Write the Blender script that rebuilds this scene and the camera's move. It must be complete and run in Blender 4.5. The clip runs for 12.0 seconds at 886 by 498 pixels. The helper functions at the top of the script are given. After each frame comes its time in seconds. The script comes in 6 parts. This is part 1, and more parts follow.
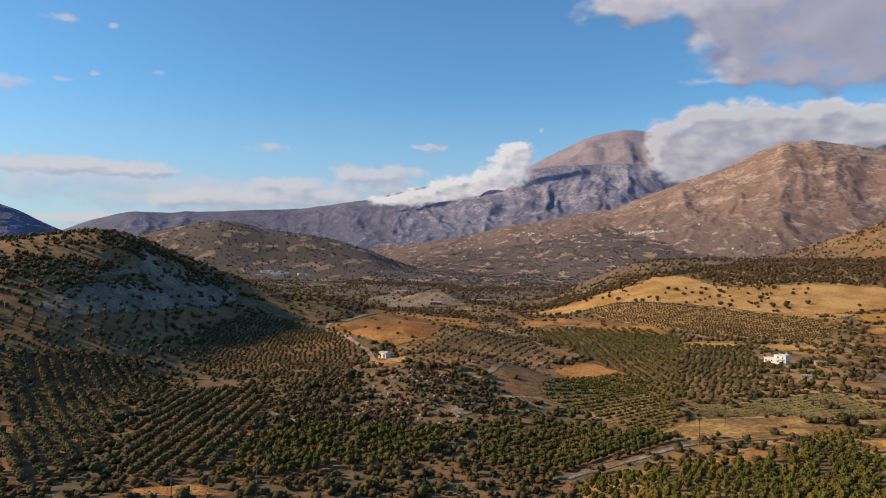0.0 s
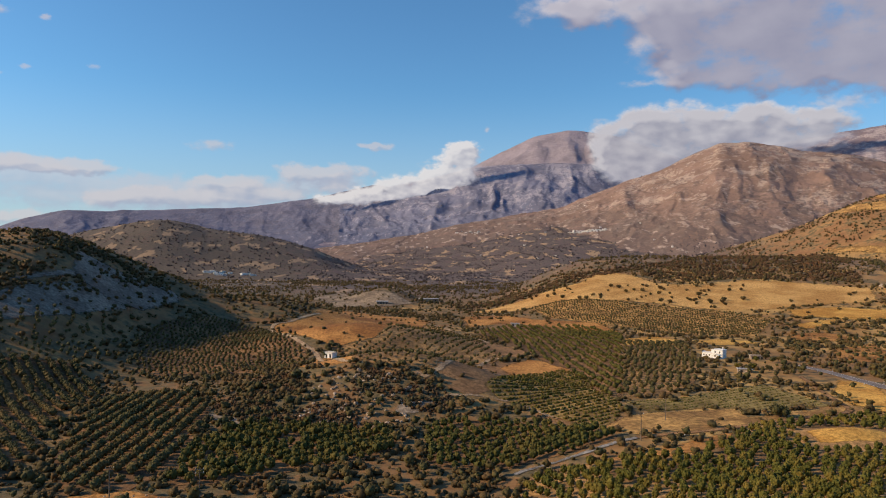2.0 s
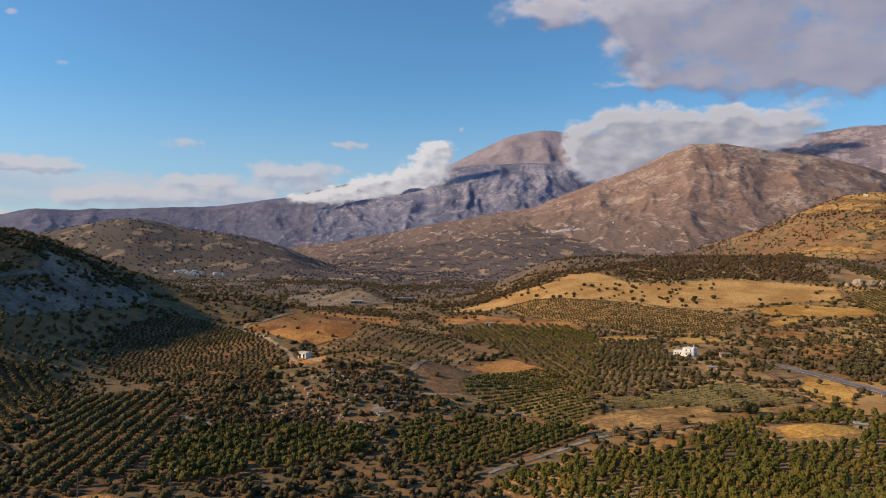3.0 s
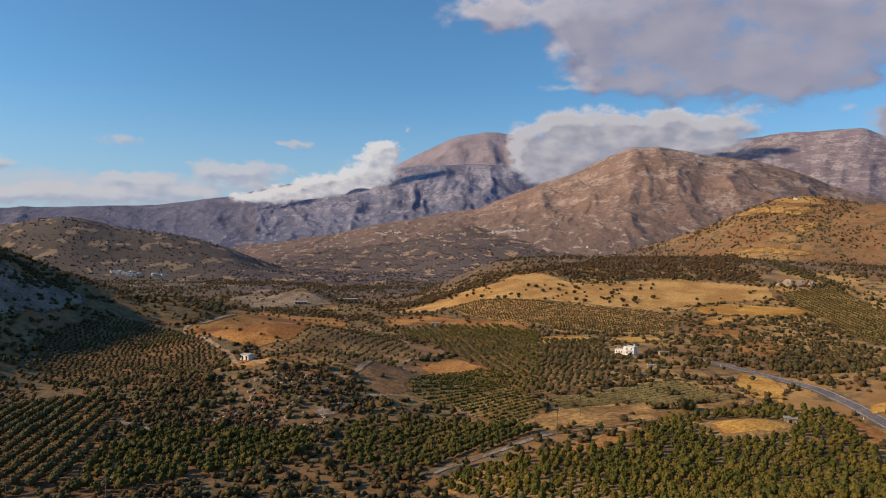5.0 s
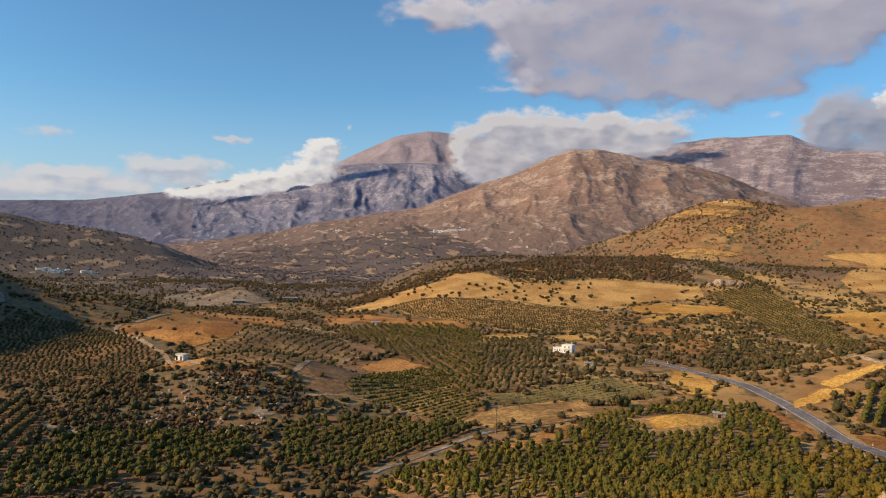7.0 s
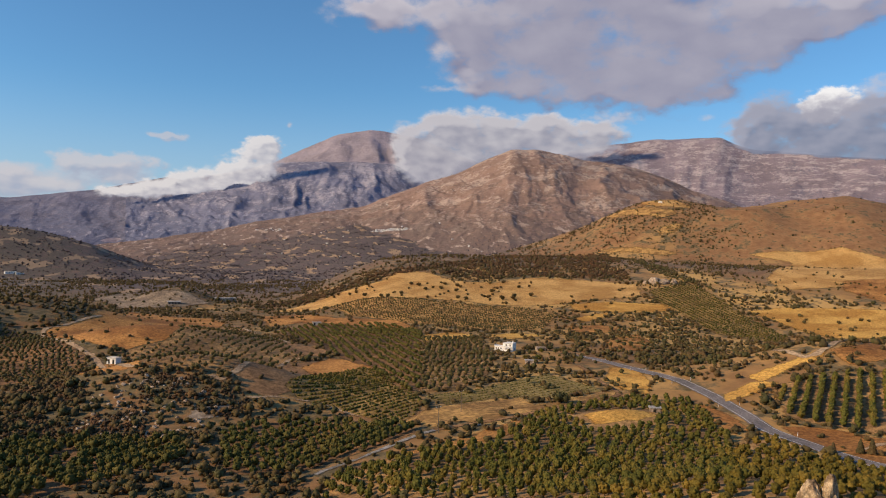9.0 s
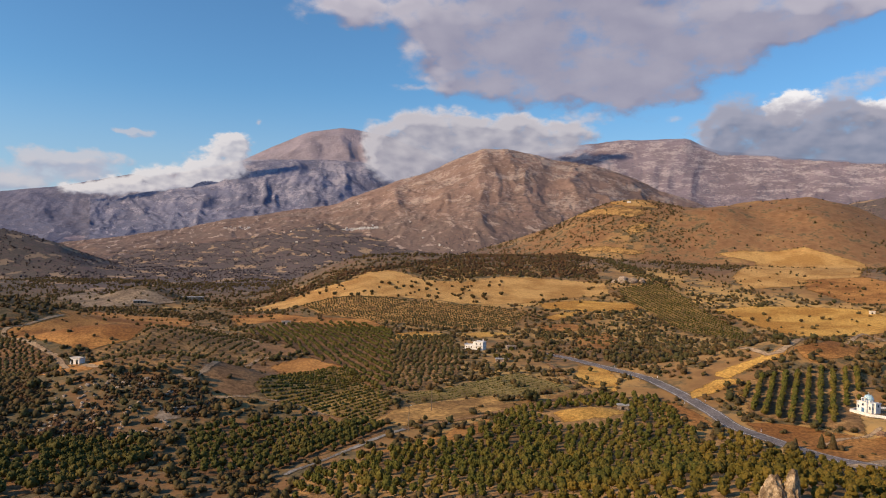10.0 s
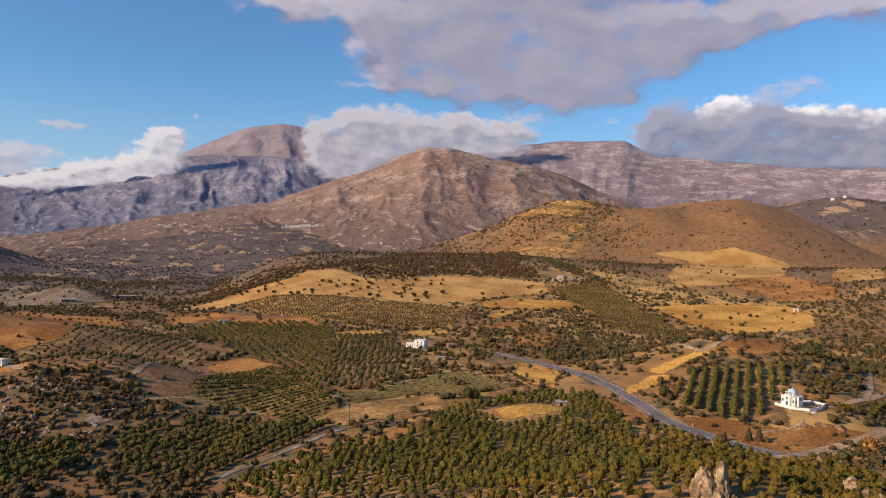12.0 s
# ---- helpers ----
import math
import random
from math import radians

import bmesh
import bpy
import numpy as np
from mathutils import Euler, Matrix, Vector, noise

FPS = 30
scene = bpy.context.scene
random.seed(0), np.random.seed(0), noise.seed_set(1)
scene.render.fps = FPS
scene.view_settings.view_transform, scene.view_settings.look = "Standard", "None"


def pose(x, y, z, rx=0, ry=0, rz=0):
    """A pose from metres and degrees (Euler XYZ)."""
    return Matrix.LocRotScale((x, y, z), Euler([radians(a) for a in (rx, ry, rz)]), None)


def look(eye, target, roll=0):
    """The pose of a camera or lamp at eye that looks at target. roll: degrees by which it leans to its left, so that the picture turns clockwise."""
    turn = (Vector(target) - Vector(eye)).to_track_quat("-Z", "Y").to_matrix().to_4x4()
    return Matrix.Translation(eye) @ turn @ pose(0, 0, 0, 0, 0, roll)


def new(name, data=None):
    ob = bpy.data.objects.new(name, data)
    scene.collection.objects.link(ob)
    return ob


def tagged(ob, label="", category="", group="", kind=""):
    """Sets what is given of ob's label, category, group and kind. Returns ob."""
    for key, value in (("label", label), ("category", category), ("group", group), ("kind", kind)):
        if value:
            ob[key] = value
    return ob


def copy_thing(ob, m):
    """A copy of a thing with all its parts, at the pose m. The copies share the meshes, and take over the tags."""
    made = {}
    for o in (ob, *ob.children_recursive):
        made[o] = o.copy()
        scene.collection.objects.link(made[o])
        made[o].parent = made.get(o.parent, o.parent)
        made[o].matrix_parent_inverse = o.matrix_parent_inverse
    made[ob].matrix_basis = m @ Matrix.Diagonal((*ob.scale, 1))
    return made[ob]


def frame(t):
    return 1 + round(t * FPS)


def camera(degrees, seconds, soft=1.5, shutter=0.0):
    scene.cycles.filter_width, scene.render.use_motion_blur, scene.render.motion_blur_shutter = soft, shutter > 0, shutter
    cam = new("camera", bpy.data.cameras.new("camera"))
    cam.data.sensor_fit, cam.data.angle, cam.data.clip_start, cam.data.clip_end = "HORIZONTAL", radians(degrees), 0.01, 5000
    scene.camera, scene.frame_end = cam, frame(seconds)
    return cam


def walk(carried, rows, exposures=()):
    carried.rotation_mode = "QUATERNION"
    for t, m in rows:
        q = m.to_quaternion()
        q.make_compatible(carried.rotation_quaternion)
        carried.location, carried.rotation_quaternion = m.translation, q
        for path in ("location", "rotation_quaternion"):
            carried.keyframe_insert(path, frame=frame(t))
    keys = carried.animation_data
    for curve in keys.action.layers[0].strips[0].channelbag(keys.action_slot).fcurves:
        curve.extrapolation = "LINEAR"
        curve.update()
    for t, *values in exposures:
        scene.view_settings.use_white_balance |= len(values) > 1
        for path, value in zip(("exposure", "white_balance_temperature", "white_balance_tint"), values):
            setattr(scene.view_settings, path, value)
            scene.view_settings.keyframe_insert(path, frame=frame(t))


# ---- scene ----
cam = camera(63.7, 12.0, soft=1.1)
EYE = 60.0
# seconds, yaw, pitch, roll: the aircraft hovers and pans to the right
ROWS = [
    (0.0, 0.0, 0.0, 0.966),
    (0.5, -1.138, 0.009, 0.928),
    (1.0, -2.238, 0.023, 0.89),
    (1.5, -3.305, -0.009, 0.841),
    (2.0, -4.289, -0.028, 0.789),
    (2.5, -5.307, -0.029, 0.775),
    (3.0, -6.337, -0.047, 0.816),
    (5.0, -10.687, 0.061, 0.951),
    (5.5, -11.802, 0.058, 1.044),
    (6.0, -13.005, 0.056, 1.182),
    (6.5, -14.224, 0.069, 1.293),
    (7.0, -15.395, 0.066, 1.357),
    (9.0, -20.05, 0.118, 1.267),
    (9.5, -21.237, 0.083, 1.335),
    (10.0, -22.403, 0.08, 1.41),
    (10.5, -23.602, 0.082, 1.394),
    (11.0, -24.769, 0.085, 1.483),
    (11.5, -25.941, 0.079, 1.537),
    (12.0, -27.09, 0.079, 1.673),
]
walk(cam, [(t, pose(0, 0, EYE, 90 + pitch, 0, yaw) @ pose(0, 0, 0, 0, 0, roll)) for t, yaw, pitch, roll in ROWS],
     [(0, 0.70, 6400, 10), (3, 0.60, 6400, 10), (6.6, 0.53, 6450, 10), (7, 0.75, 6750, 8), (7.4, 0.62, 6500, 10), (9, 0.62, 6500, 11), (12, 0.66, 6480, 15)])

# ---- world and sun ----
SUN_BEARING, SUN_HEIGHT = -90.0, 26.0
scene.view_settings.exposure = 0.8


class Nodes:
    """Short hand for building a node tree."""

    def __init__(self, tree):
        self.tree = tree
        tree.nodes.clear()

    def add(self, kind, *inputs, **settings):
        node = self.tree.nodes.new(kind)
        for key, value in settings.items():
            setattr(node, key, value)
        for i, value in enumerate(inputs):
            if value is None:
                continue
            if isinstance(value, bpy.types.NodeSocket):
                self.tree.links.new(value, node.inputs[i])
            else:
                node.inputs[i].default_value = value
        return node

    def math(self, op, a, b=None, c=None, clamp=False):
        return self.add("ShaderNodeMath", a, b, c, operation=op, use_clamp=clamp).outputs[0]

    def vec(self, op, a, b=None):
        node = self.add("ShaderNodeVectorMath", a, b, operation=op)
        return node.outputs["Value"] if op in ("DOT_PRODUCT", "LENGTH") else node.outputs["Vector"]

    def span(self, value, a, b, c=0.0, d=1.0, smooth=True):
        node = self.add("ShaderNodeMapRange", value, a, b, c, d, interpolation_type="SMOOTHSTEP" if smooth else "LINEAR")
        return node.outputs[0]

    def noise(self, where, scale, detail=4.0, rough=0.55, twist=0.0):
        node = self.add("ShaderNodeTexNoise")
        if where is not None:
            self.tree.links.new(where, node.inputs["Vector"])
        for key, value in (("Scale", scale), ("Detail", detail), ("Roughness", rough), ("Distortion", twist)):
            node.inputs[key].default_value = value
        return node.outputs[0]

    def mix(self, factor, a, b, blend="MIX"):
        node = self.add("ShaderNodeMix", data_type="RGBA", blend_type=blend)
        for i, value in ((0, factor), (6, a), (7, b)):
            if isinstance(value, bpy.types.NodeSocket):
                self.tree.links.new(value, node.inputs[i])
            else:
                node.inputs[i].default_value = value
        return node.outputs[2]

    def link(self, a, b):
        self.tree.links.new(a, b)


def rgb(r, g, b):
    return (r, g, b, 1.0)


world = bpy.data.worlds.new("sky")
scene.world = world
world.use_nodes = True
n = Nodes(world.node_tree)
sky = n.add("ShaderNodeTexSky", sky_type="NISHITA", sun_disc=False, sun_elevation=radians(SUN_HEIGHT), sun_rotation=radians(SUN_BEARING),
            altitude=300.0, air_density=1.0, dust_density=0.5, ozone_density=3.0)
SKY_STRENGTH = 0.075
# cloud masses: bearing, height, half width, half height in degrees
SKY_CLOUD = [(15.6, 18.5, 4.0, 1.0), (21.9, 16.9, 3.2, 1.9), (27.3, 16.9, 4.5, 2.5), (34.5, 16.5, 5.3, 2.9), (32.0, 13.2, 4.9, 1.6), (37.8, 13.1, 3.9, 1.7), (42.4, 14.3, 2.9, 1.2), (44.0, 17.4, 4.8, 1.4), (50.0, 17.6, 4.5, 1.1), (56.2, 17.2, 3.7, 0.9), (24.7, 14.1, 2.7, 1.3), (46.9, 16.1, 2.4, 1.0), (62.7, 15.8, 4.2, 1.4), (40.5, 21.5, 22.1, 1.9)]
WISP_CLOUD = [(-0.9, 8.0, 1.1, 0.3), (-2.5, 8.1, 0.4, 0.2), (7.6, 9.6, 0.3, 0.2), (-28.3, 15.5, 1.2, 0.3), (-31.5, 10.8, 1.3, 0.5), (-28.3, 11.5, 0.6, 0.2), (-26.2, 12.1, 0.5, 0.2), (-22.0, 12.6, 0.6, 0.2), (-13.7, 7.6, 1.5, 0.4), (-1.0, 8.0, 0.9, 0.2), (-25.1, 15.4, 0.4, 0.2), (53.5, 12.4, 1.8, 0.6), (51.0, 11.6, 1.3, 0.6), (21.1, 12.8, 2.7, 0.3), (40.2, 10.3, 0.6, 0.3), (33.2, 10.5, 2.0, 0.6), (16.7, 9.7, 1.0, 0.4)]
LOW_CLOUD = [(-29.9, 5.5, 3.9, 0.6), (-24.9, 5.6, 3.1, 0.5), (-17.0, 3.6, 2.5, 0.8), (-20.6, 3.2, 2.0, 0.7), (-12.5, 3.9, 2.2, 0.9), (-12.8, 5.1, 1.7, 0.4), (-7.5, 5.8, 1.3, 0.6), (-4.4, 6.1, 2.7, 0.5), (-26.7, 1.8, 2.2, 0.5), (-31.2, 1.5, 2.0, 0.4), (-9.2, 4.1, 2.7, 0.6), (-4.3, 4.9, 1.8, 0.6), (-23.4, 5.5, 2.3, 0.4)]
VEIL_CLOUD = [(-29.0, 4.4, 6.0, 1.5), (-20.0, 4.0, 6.0, 1.2), (-11.0, 3.9, 5.0, 1.1), (-5.0, 5.2, 3.0, 0.8)]
WHITE_CLOUD = [(48.6, 10.9, 1.5, 0.9), (47.7, 10.3, 1.0, 0.7), (54.3, 10.3, 1.9, 0.7), (58.3, 9.5, 1.0, 0.7), (56.4, 9.7, 1.4, 0.5), (57.8, 7.5, 2.0, 1.1)]
PLUME_CLOUD = [(5.4, 7.9, 1.0, 0.5), (6.1, 8.0, 0.8, 0.5), (5.3, 7.0, 1.3, 0.7), (5.9, 6.1, 1.0, 0.7), (4.0, 5.9, 1.5, 0.8), (2.1, 5.2, 1.7, 0.7), (0.3, 4.7, 1.6, 0.6), (-1.5, 4.3, 1.8, 0.5), (-3.2, 3.9, 1.7, 0.4), (-4.5, 3.8, 1.3, 0.3), (3.4, 5.0, 1.5, 0.5)]
SADDLE_CLOUD = [(17.0, 8.3, 1.1, 1.0), (17.7, 7.0, 1.3, 1.2), (19.1, 5.9, 0.9, 0.6), (19.9, 8.2, 2.2, 1.6), (19.4, 9.5, 1.6, 0.9), (22.1, 9.8, 2.2, 1.1), (23.9, 8.6, 3.2, 1.5), (25.7, 9.6, 1.8, 0.8), (28.0, 9.9, 1.2, 1.0), (28.5, 8.7, 2.7, 1.3), (30.7, 8.6, 2.3, 1.1), (32.3, 9.0, 1.8, 0.8), (20.8, 6.7, 2.2, 1.2)]
BANK_CLOUD = [(43.0, 9.2, 1.2, 1.3), (44.7, 9.4, 2.0, 1.7), (47.1, 8.7, 2.4, 1.9), (50.3, 8.6, 2.6, 1.8), (53.6, 9.1, 2.5, 1.5), (52.9, 7.1, 3.2, 1.2), (48.8, 6.8, 3.1, 1.0), (56.5, 7.0, 2.7, 1.1), (55.8, 8.8, 1.7, 1.2), (51.4, 10.4, 1.1, 0.9), (59.8, 8.2, 2.5, 1.9), (60.5, 7.4, 4.0, 1.2)]


def cloud_nodes(k, where, masses, scale, soft, ragged, bright, shade, grey=0.0, thick=1.15, puffy=0.5, relief=0.6):
    """Colour and cover of clouds: soft masses with torn or puffed outlines, brighter on the side of the sun."""
    wide = k.vec("MULTIPLY", where, (0.8, 1.25, 0))

    def density(shift, detail, swell=1.0):
        at = k.vec("ADD", where, shift)
        grain = k.vec("ADD", wide, shift)
        for size, much in ((scale, 0.34 * ragged / scale), (scale * 3.1, 0.16 * ragged / scale)):
            swirl = k.add("ShaderNodeTexNoise", grain, None, size, detail, 0.58).outputs[1]
            at = k.vec("ADD", at, k.vec("MULTIPLY", k.vec("SUBTRACT", swirl, (0.5, 0.5, 0.5)), (much, much * 0.6, 0)))
        total = None
        for a, e, broad, tall in masses:
            off = k.vec("MULTIPLY", k.vec("SUBTRACT", at, (a, e, 0)), (1 / (1.2 * broad), 1 / (1.2 * tall), 0))
            lump = k.math("EXPONENT", k.math("MULTIPLY", k.vec("DOT_PRODUCT", off, off), -1.0))
            total = lump if total is None else k.math("ADD", total, lump)
        total = k.math("MINIMUM", total, thick)
        billow = k.math("MULTIPLY", k.math("SUBTRACT", k.noise(grain, scale * 1.7, detail, 0.58), 0.5), 1.7)
        if puffy:
            puffs = k.add("ShaderNodeTexVoronoi", grain, None, scale * 2.6, min(detail, 3.0), 0.5, 2.2, 0.9, feature="SMOOTH_F1", voronoi_dimensions="2D", normalize=True).outputs["Distance"]
            billow = k.math("ADD", billow, k.math("MULTIPLY", k.math("SUBTRACT", 0.36, puffs), puffy))
        billow = k.math("MULTIPLY", billow, swell)
        return k.math("ADD", total, k.math("MULTIPLY", billow, k.math("MINIMUM", k.math("MULTIPLY", total, 2.6), 1.1)))
    here = density((0, 0, 0), 6.0)
    plain = density((0, 0, 0), 1.5, relief)
    sunward = density((-0.22 / scale, 0.26 / scale, 0), 1.5, relief)
    cover = k.span(here, 0.30, 0.30 + soft)
    lit = k.span(k.math("SUBTRACT", plain, sunward), -0.42, 0.5)
    fine = k.math("MULTIPLY", k.math("SUBTRACT", here, density((0, 0, 0), 1.5)), 0.28)
    lit = k.math("ADD", lit, fine, clamp=True)
    lit = k.math("MULTIPLY", lit, k.math("SUBTRACT", 1.0, k.math("MULTIPLY", k.span(plain, 0.55, 1.2), grey)))
    return k.mix(lit, shade, bright), cover


def bearing_and_height(k, x, y, z):
    flat = k.math("SQRT", k.math("ADD", k.math("MULTIPLY", x, x), k.math("MULTIPLY", y, y)))
    bearing = k.math("MULTIPLY", k.math("ARCTAN2", x, y), 57.2958)
    return k.add("ShaderNodeCombineXYZ", bearing, k.math("MULTIPLY", k.math("ARCTAN2", z, flat), 57.2958), 0.0).outputs[0]


way = n.add("ShaderNodeTexCoord").outputs["Generated"]
axes = n.add("ShaderNodeSeparateXYZ", way)
where = bearing_and_height(n, axes.outputs[0], axes.outputs[1], axes.outputs[2])
tinted = n.mix(1.0, sky.outputs[0], rgb(SKY_STRENGTH * 0.70, SKY_STRENGTH * 1.06, SKY_STRENGTH * 1.22), "MULTIPLY")
low_air = n.math("MULTIPLY", n.span(n.add("ShaderNodeSeparateXYZ", where).outputs[1], 13.0, 0.0), 0.62)
tinted = n.mix(low_air, tinted, rgb(0.285, 0.325, 0.40))
colour, cover = cloud_nodes(n, where, WISP_CLOUD, 0.7, 0.9, 2.2, rgb(0.42, 0.37, 0.36), rgb(0.30, 0.29, 0.33), puffy=0.0)
mixed = n.mix(n.math("MULTIPLY", cover, 0.55), tinted, colour)
colour, cover = cloud_nodes(n, where, VEIL_CLOUD, 0.3, 0.9, 2.6, rgb(0.36, 0.355, 0.39), rgb(0.27, 0.29, 0.36))
mixed = n.mix(n.math("MULTIPLY", cover, 0.6), mixed, colour)
colour, cover = cloud_nodes(n, where, LOW_CLOUD, 0.42, 0.7, 2.2, rgb(0.40, 0.375, 0.385), rgb(0.24, 0.26, 0.33), puffy=0.5)
mixed = n.mix(n.math("MULTIPLY", cover, 0.72), mixed, colour)
colour, cover = cloud_nodes(n, where, WHITE_CLOUD, 0.5, 0.45, 2.0, rgb(0.62, 0.60, 0.58), rgb(0.34, 0.33, 0.37), puffy=0.9)
mixed = n.mix(n.math("MULTIPLY", cover, 0.95), mixed, colour)
colour, cover = cloud_nodes(n, where, SKY_CLOUD, 0.19, 0.75, 3.6, rgb(0.41, 0.38, 0.40), rgb(0.155, 0.15, 0.21), 0.4, 1.0, 0.3, 0.22)
mixed = n.mix(n.math("MULTIPLY", cover, 0.93), mixed, colour)
back = n.add("ShaderNodeBackground", mixed, 1.0)
out = n.add("ShaderNodeOutputWorld")
n.link(back.outputs[0], out.inputs[0])

sun = new("sun", bpy.data.lights.new("sun", "SUN"))
sun.data.energy, sun.data.angle, sun.data.color = 3.6, radians(0.6), (1.0, 0.725, 0.425)
b, h = radians(SUN_BEARING), radians(SUN_HEIGHT)
sun.matrix_world = look((math.sin(b) * math.cos(h) * 1000, math.cos(b) * math.cos(h) * 1000, math.sin(h) * 1000), (0, 0, 0))

# ---- land form ----
def smooth(v, a, b):
    s = np.clip((v - a) / (b - a), 0.0, 1.0)
    return s * s * (3 - 2 * s)


def lattice(ix, iy, seed):
    v = (ix.astype(np.int64) * 374761393 + iy.astype(np.int64) * 668265263 + seed * 974634777) & 0xFFFFFFFF
    v = ((v ^ (v >> 13)) * 1274126177) & 0xFFFFFFFF
    return ((v ^ (v >> 16)) & 0xFFFF) / 65535.0


def rough(x, y, seed=0):
    """Smooth value noise, 0 to 1, with cells of size 1."""
    ix, iy = np.floor(x), np.floor(y)
    fx, fy = x - ix, y - iy
    fx, fy = fx * fx * fx * (fx * (fx * 6 - 15) + 10), fy * fy * fy * (fy * (fy * 6 - 15) + 10)
    a, b = lattice(ix, iy, seed), lattice(ix + 1, iy, seed)
    c, d = lattice(ix, iy + 1, seed), lattice(ix + 1, iy + 1, seed)
    return (a * (1 - fx) + b * fx) * (1 - fy) + (c * (1 - fx) + d * fx) * fy


def fractal(x, y, seed=0, octaves=4, gain=0.5):
    total, amp, norm = 0.0, 1.0, 0.0
    for i in range(octaves):
        total = total + amp * rough(x * 2**i + 17.3 * i, y * 2**i - 9.1 * i, seed + i)
        norm, amp = norm + amp, amp * gain
    return total / norm


def ridged(x, y, seed=0, octaves=5, gain=0.55):
    total, amp, norm = 0.0, 1.0, 0.0
    for i in range(octaves):
        v = 1 - np.abs(2 * rough(x * 2**i + 5.7 * i, y * 2**i + 3.1 * i, seed + i) - 1)
        total, norm, amp = total + amp * v * v, norm + amp, amp * gain
    return total / norm


def crest_line(bearing, rows, blur=0.25):
    """Distance and height of a crest at that bearing, its corners rounded."""
    a, r, z = (np.array(column, float) for column in zip(*rows))
    steps = ((-1.6, 0.1), (-0.8, 0.2), (0.0, 0.4), (0.8, 0.2), (1.6, 0.1))
    return np.interp(bearing, a, r), sum(w * np.interp(bearing + s * blur, a, z) for s, w in steps)


# crests of the hills in the ground sheet: bearing, distance, height
LEFT_HILL = [(-52, 460, 0), (-40, 495, 34), (-31.9, 520, 62), (-29.2, 530, 65), (-25.6, 545, 69), (-23.7, 555, 66), (-21.4, 570, 55), (-19, 590, 42), (-16.5, 610, 30), (-14.8, 620, 20), (-10, 640, 0)]
DARK_HILL = [(-40, 1900, 0), (-30, 1900, 30), (-24.8, 1900, 66), (-23.1, 1900, 84), (-21, 1900, 102), (-19, 1900, 119), (-17.6, 1900, 129), (-16.1, 1900, 123), (-14, 1900, 100), (-10.1, 1900, 89), (-6.5, 1900, 62), (-2, 1900, 0)]
BROWN_HILL = [(22, 1350, 40), (28.7, 1350, 85), (30.9, 1350, 108), (33.2, 1350, 136), (34.9, 1350, 155), (36.9, 1350, 162), (39.3, 1350, 153), (41.5, 1350, 150), (44.4, 1350, 152), (47, 1350, 120), (51, 1350, 60)]
BARE_HILL = [(38, 1450, 60), (41.9, 1450, 140), (44.4, 1450, 161), (46.8, 1450, 171), (49.6, 1450, 175), (51.9, 1450, 158), (54.5, 1450, 128), (56.6, 1450, 99), (58.9, 1450, 70), (64, 1450, 40)]
FAR_HILL = [(46, 2300, 120), (50, 2300, 180), (52.3, 2300, 212), (54.5, 2300, 238), (55.9, 2300, 244), (58.9, 2300, 231), (75, 2300, 150)]


def swell(bearing, r, rows, front, back, shape=1.0, foot_blur=0.0):
    """Height of a long hill with that crest above its foot."""
    low, high = rows[0], rows[-1]
    rc, zc = crest_line(bearing, [(low[0] - 9, low[1], 0), *rows, (high[0] + 9, high[1], 0)], 1.1)
    s = np.where(r < rc, (rc - r) / front, (r - rc) / back)
    s = np.clip(s, 0, 1)
    if foot_blur:
        # the flanks flatten out towards the foot
        wide = crest_line(bearing, [(low[0] - 9, low[1], 0), *rows, (high[0] + 9, high[1], 0)], foot_blur)[1]
        zc = zc + (wide - zc) * smooth(s, 0.1, 0.6) * (r < rc)
    return zc * (0.5 + 0.5 * np.cos(np.pi * s)) ** shape


def knoll(x, y, bearing, r, height, along, across, turn=0.0):
    a, k = radians(bearing), radians(turn)
    dx, dy = x - r * math.sin(a), y - r * math.cos(a)
    u, v = dx * math.cos(k) + dy * math.sin(k), dy * math.cos(k) - dx * math.sin(k)
    return height * np.exp(-((u / across) ** 2) - (v / along) ** 2)


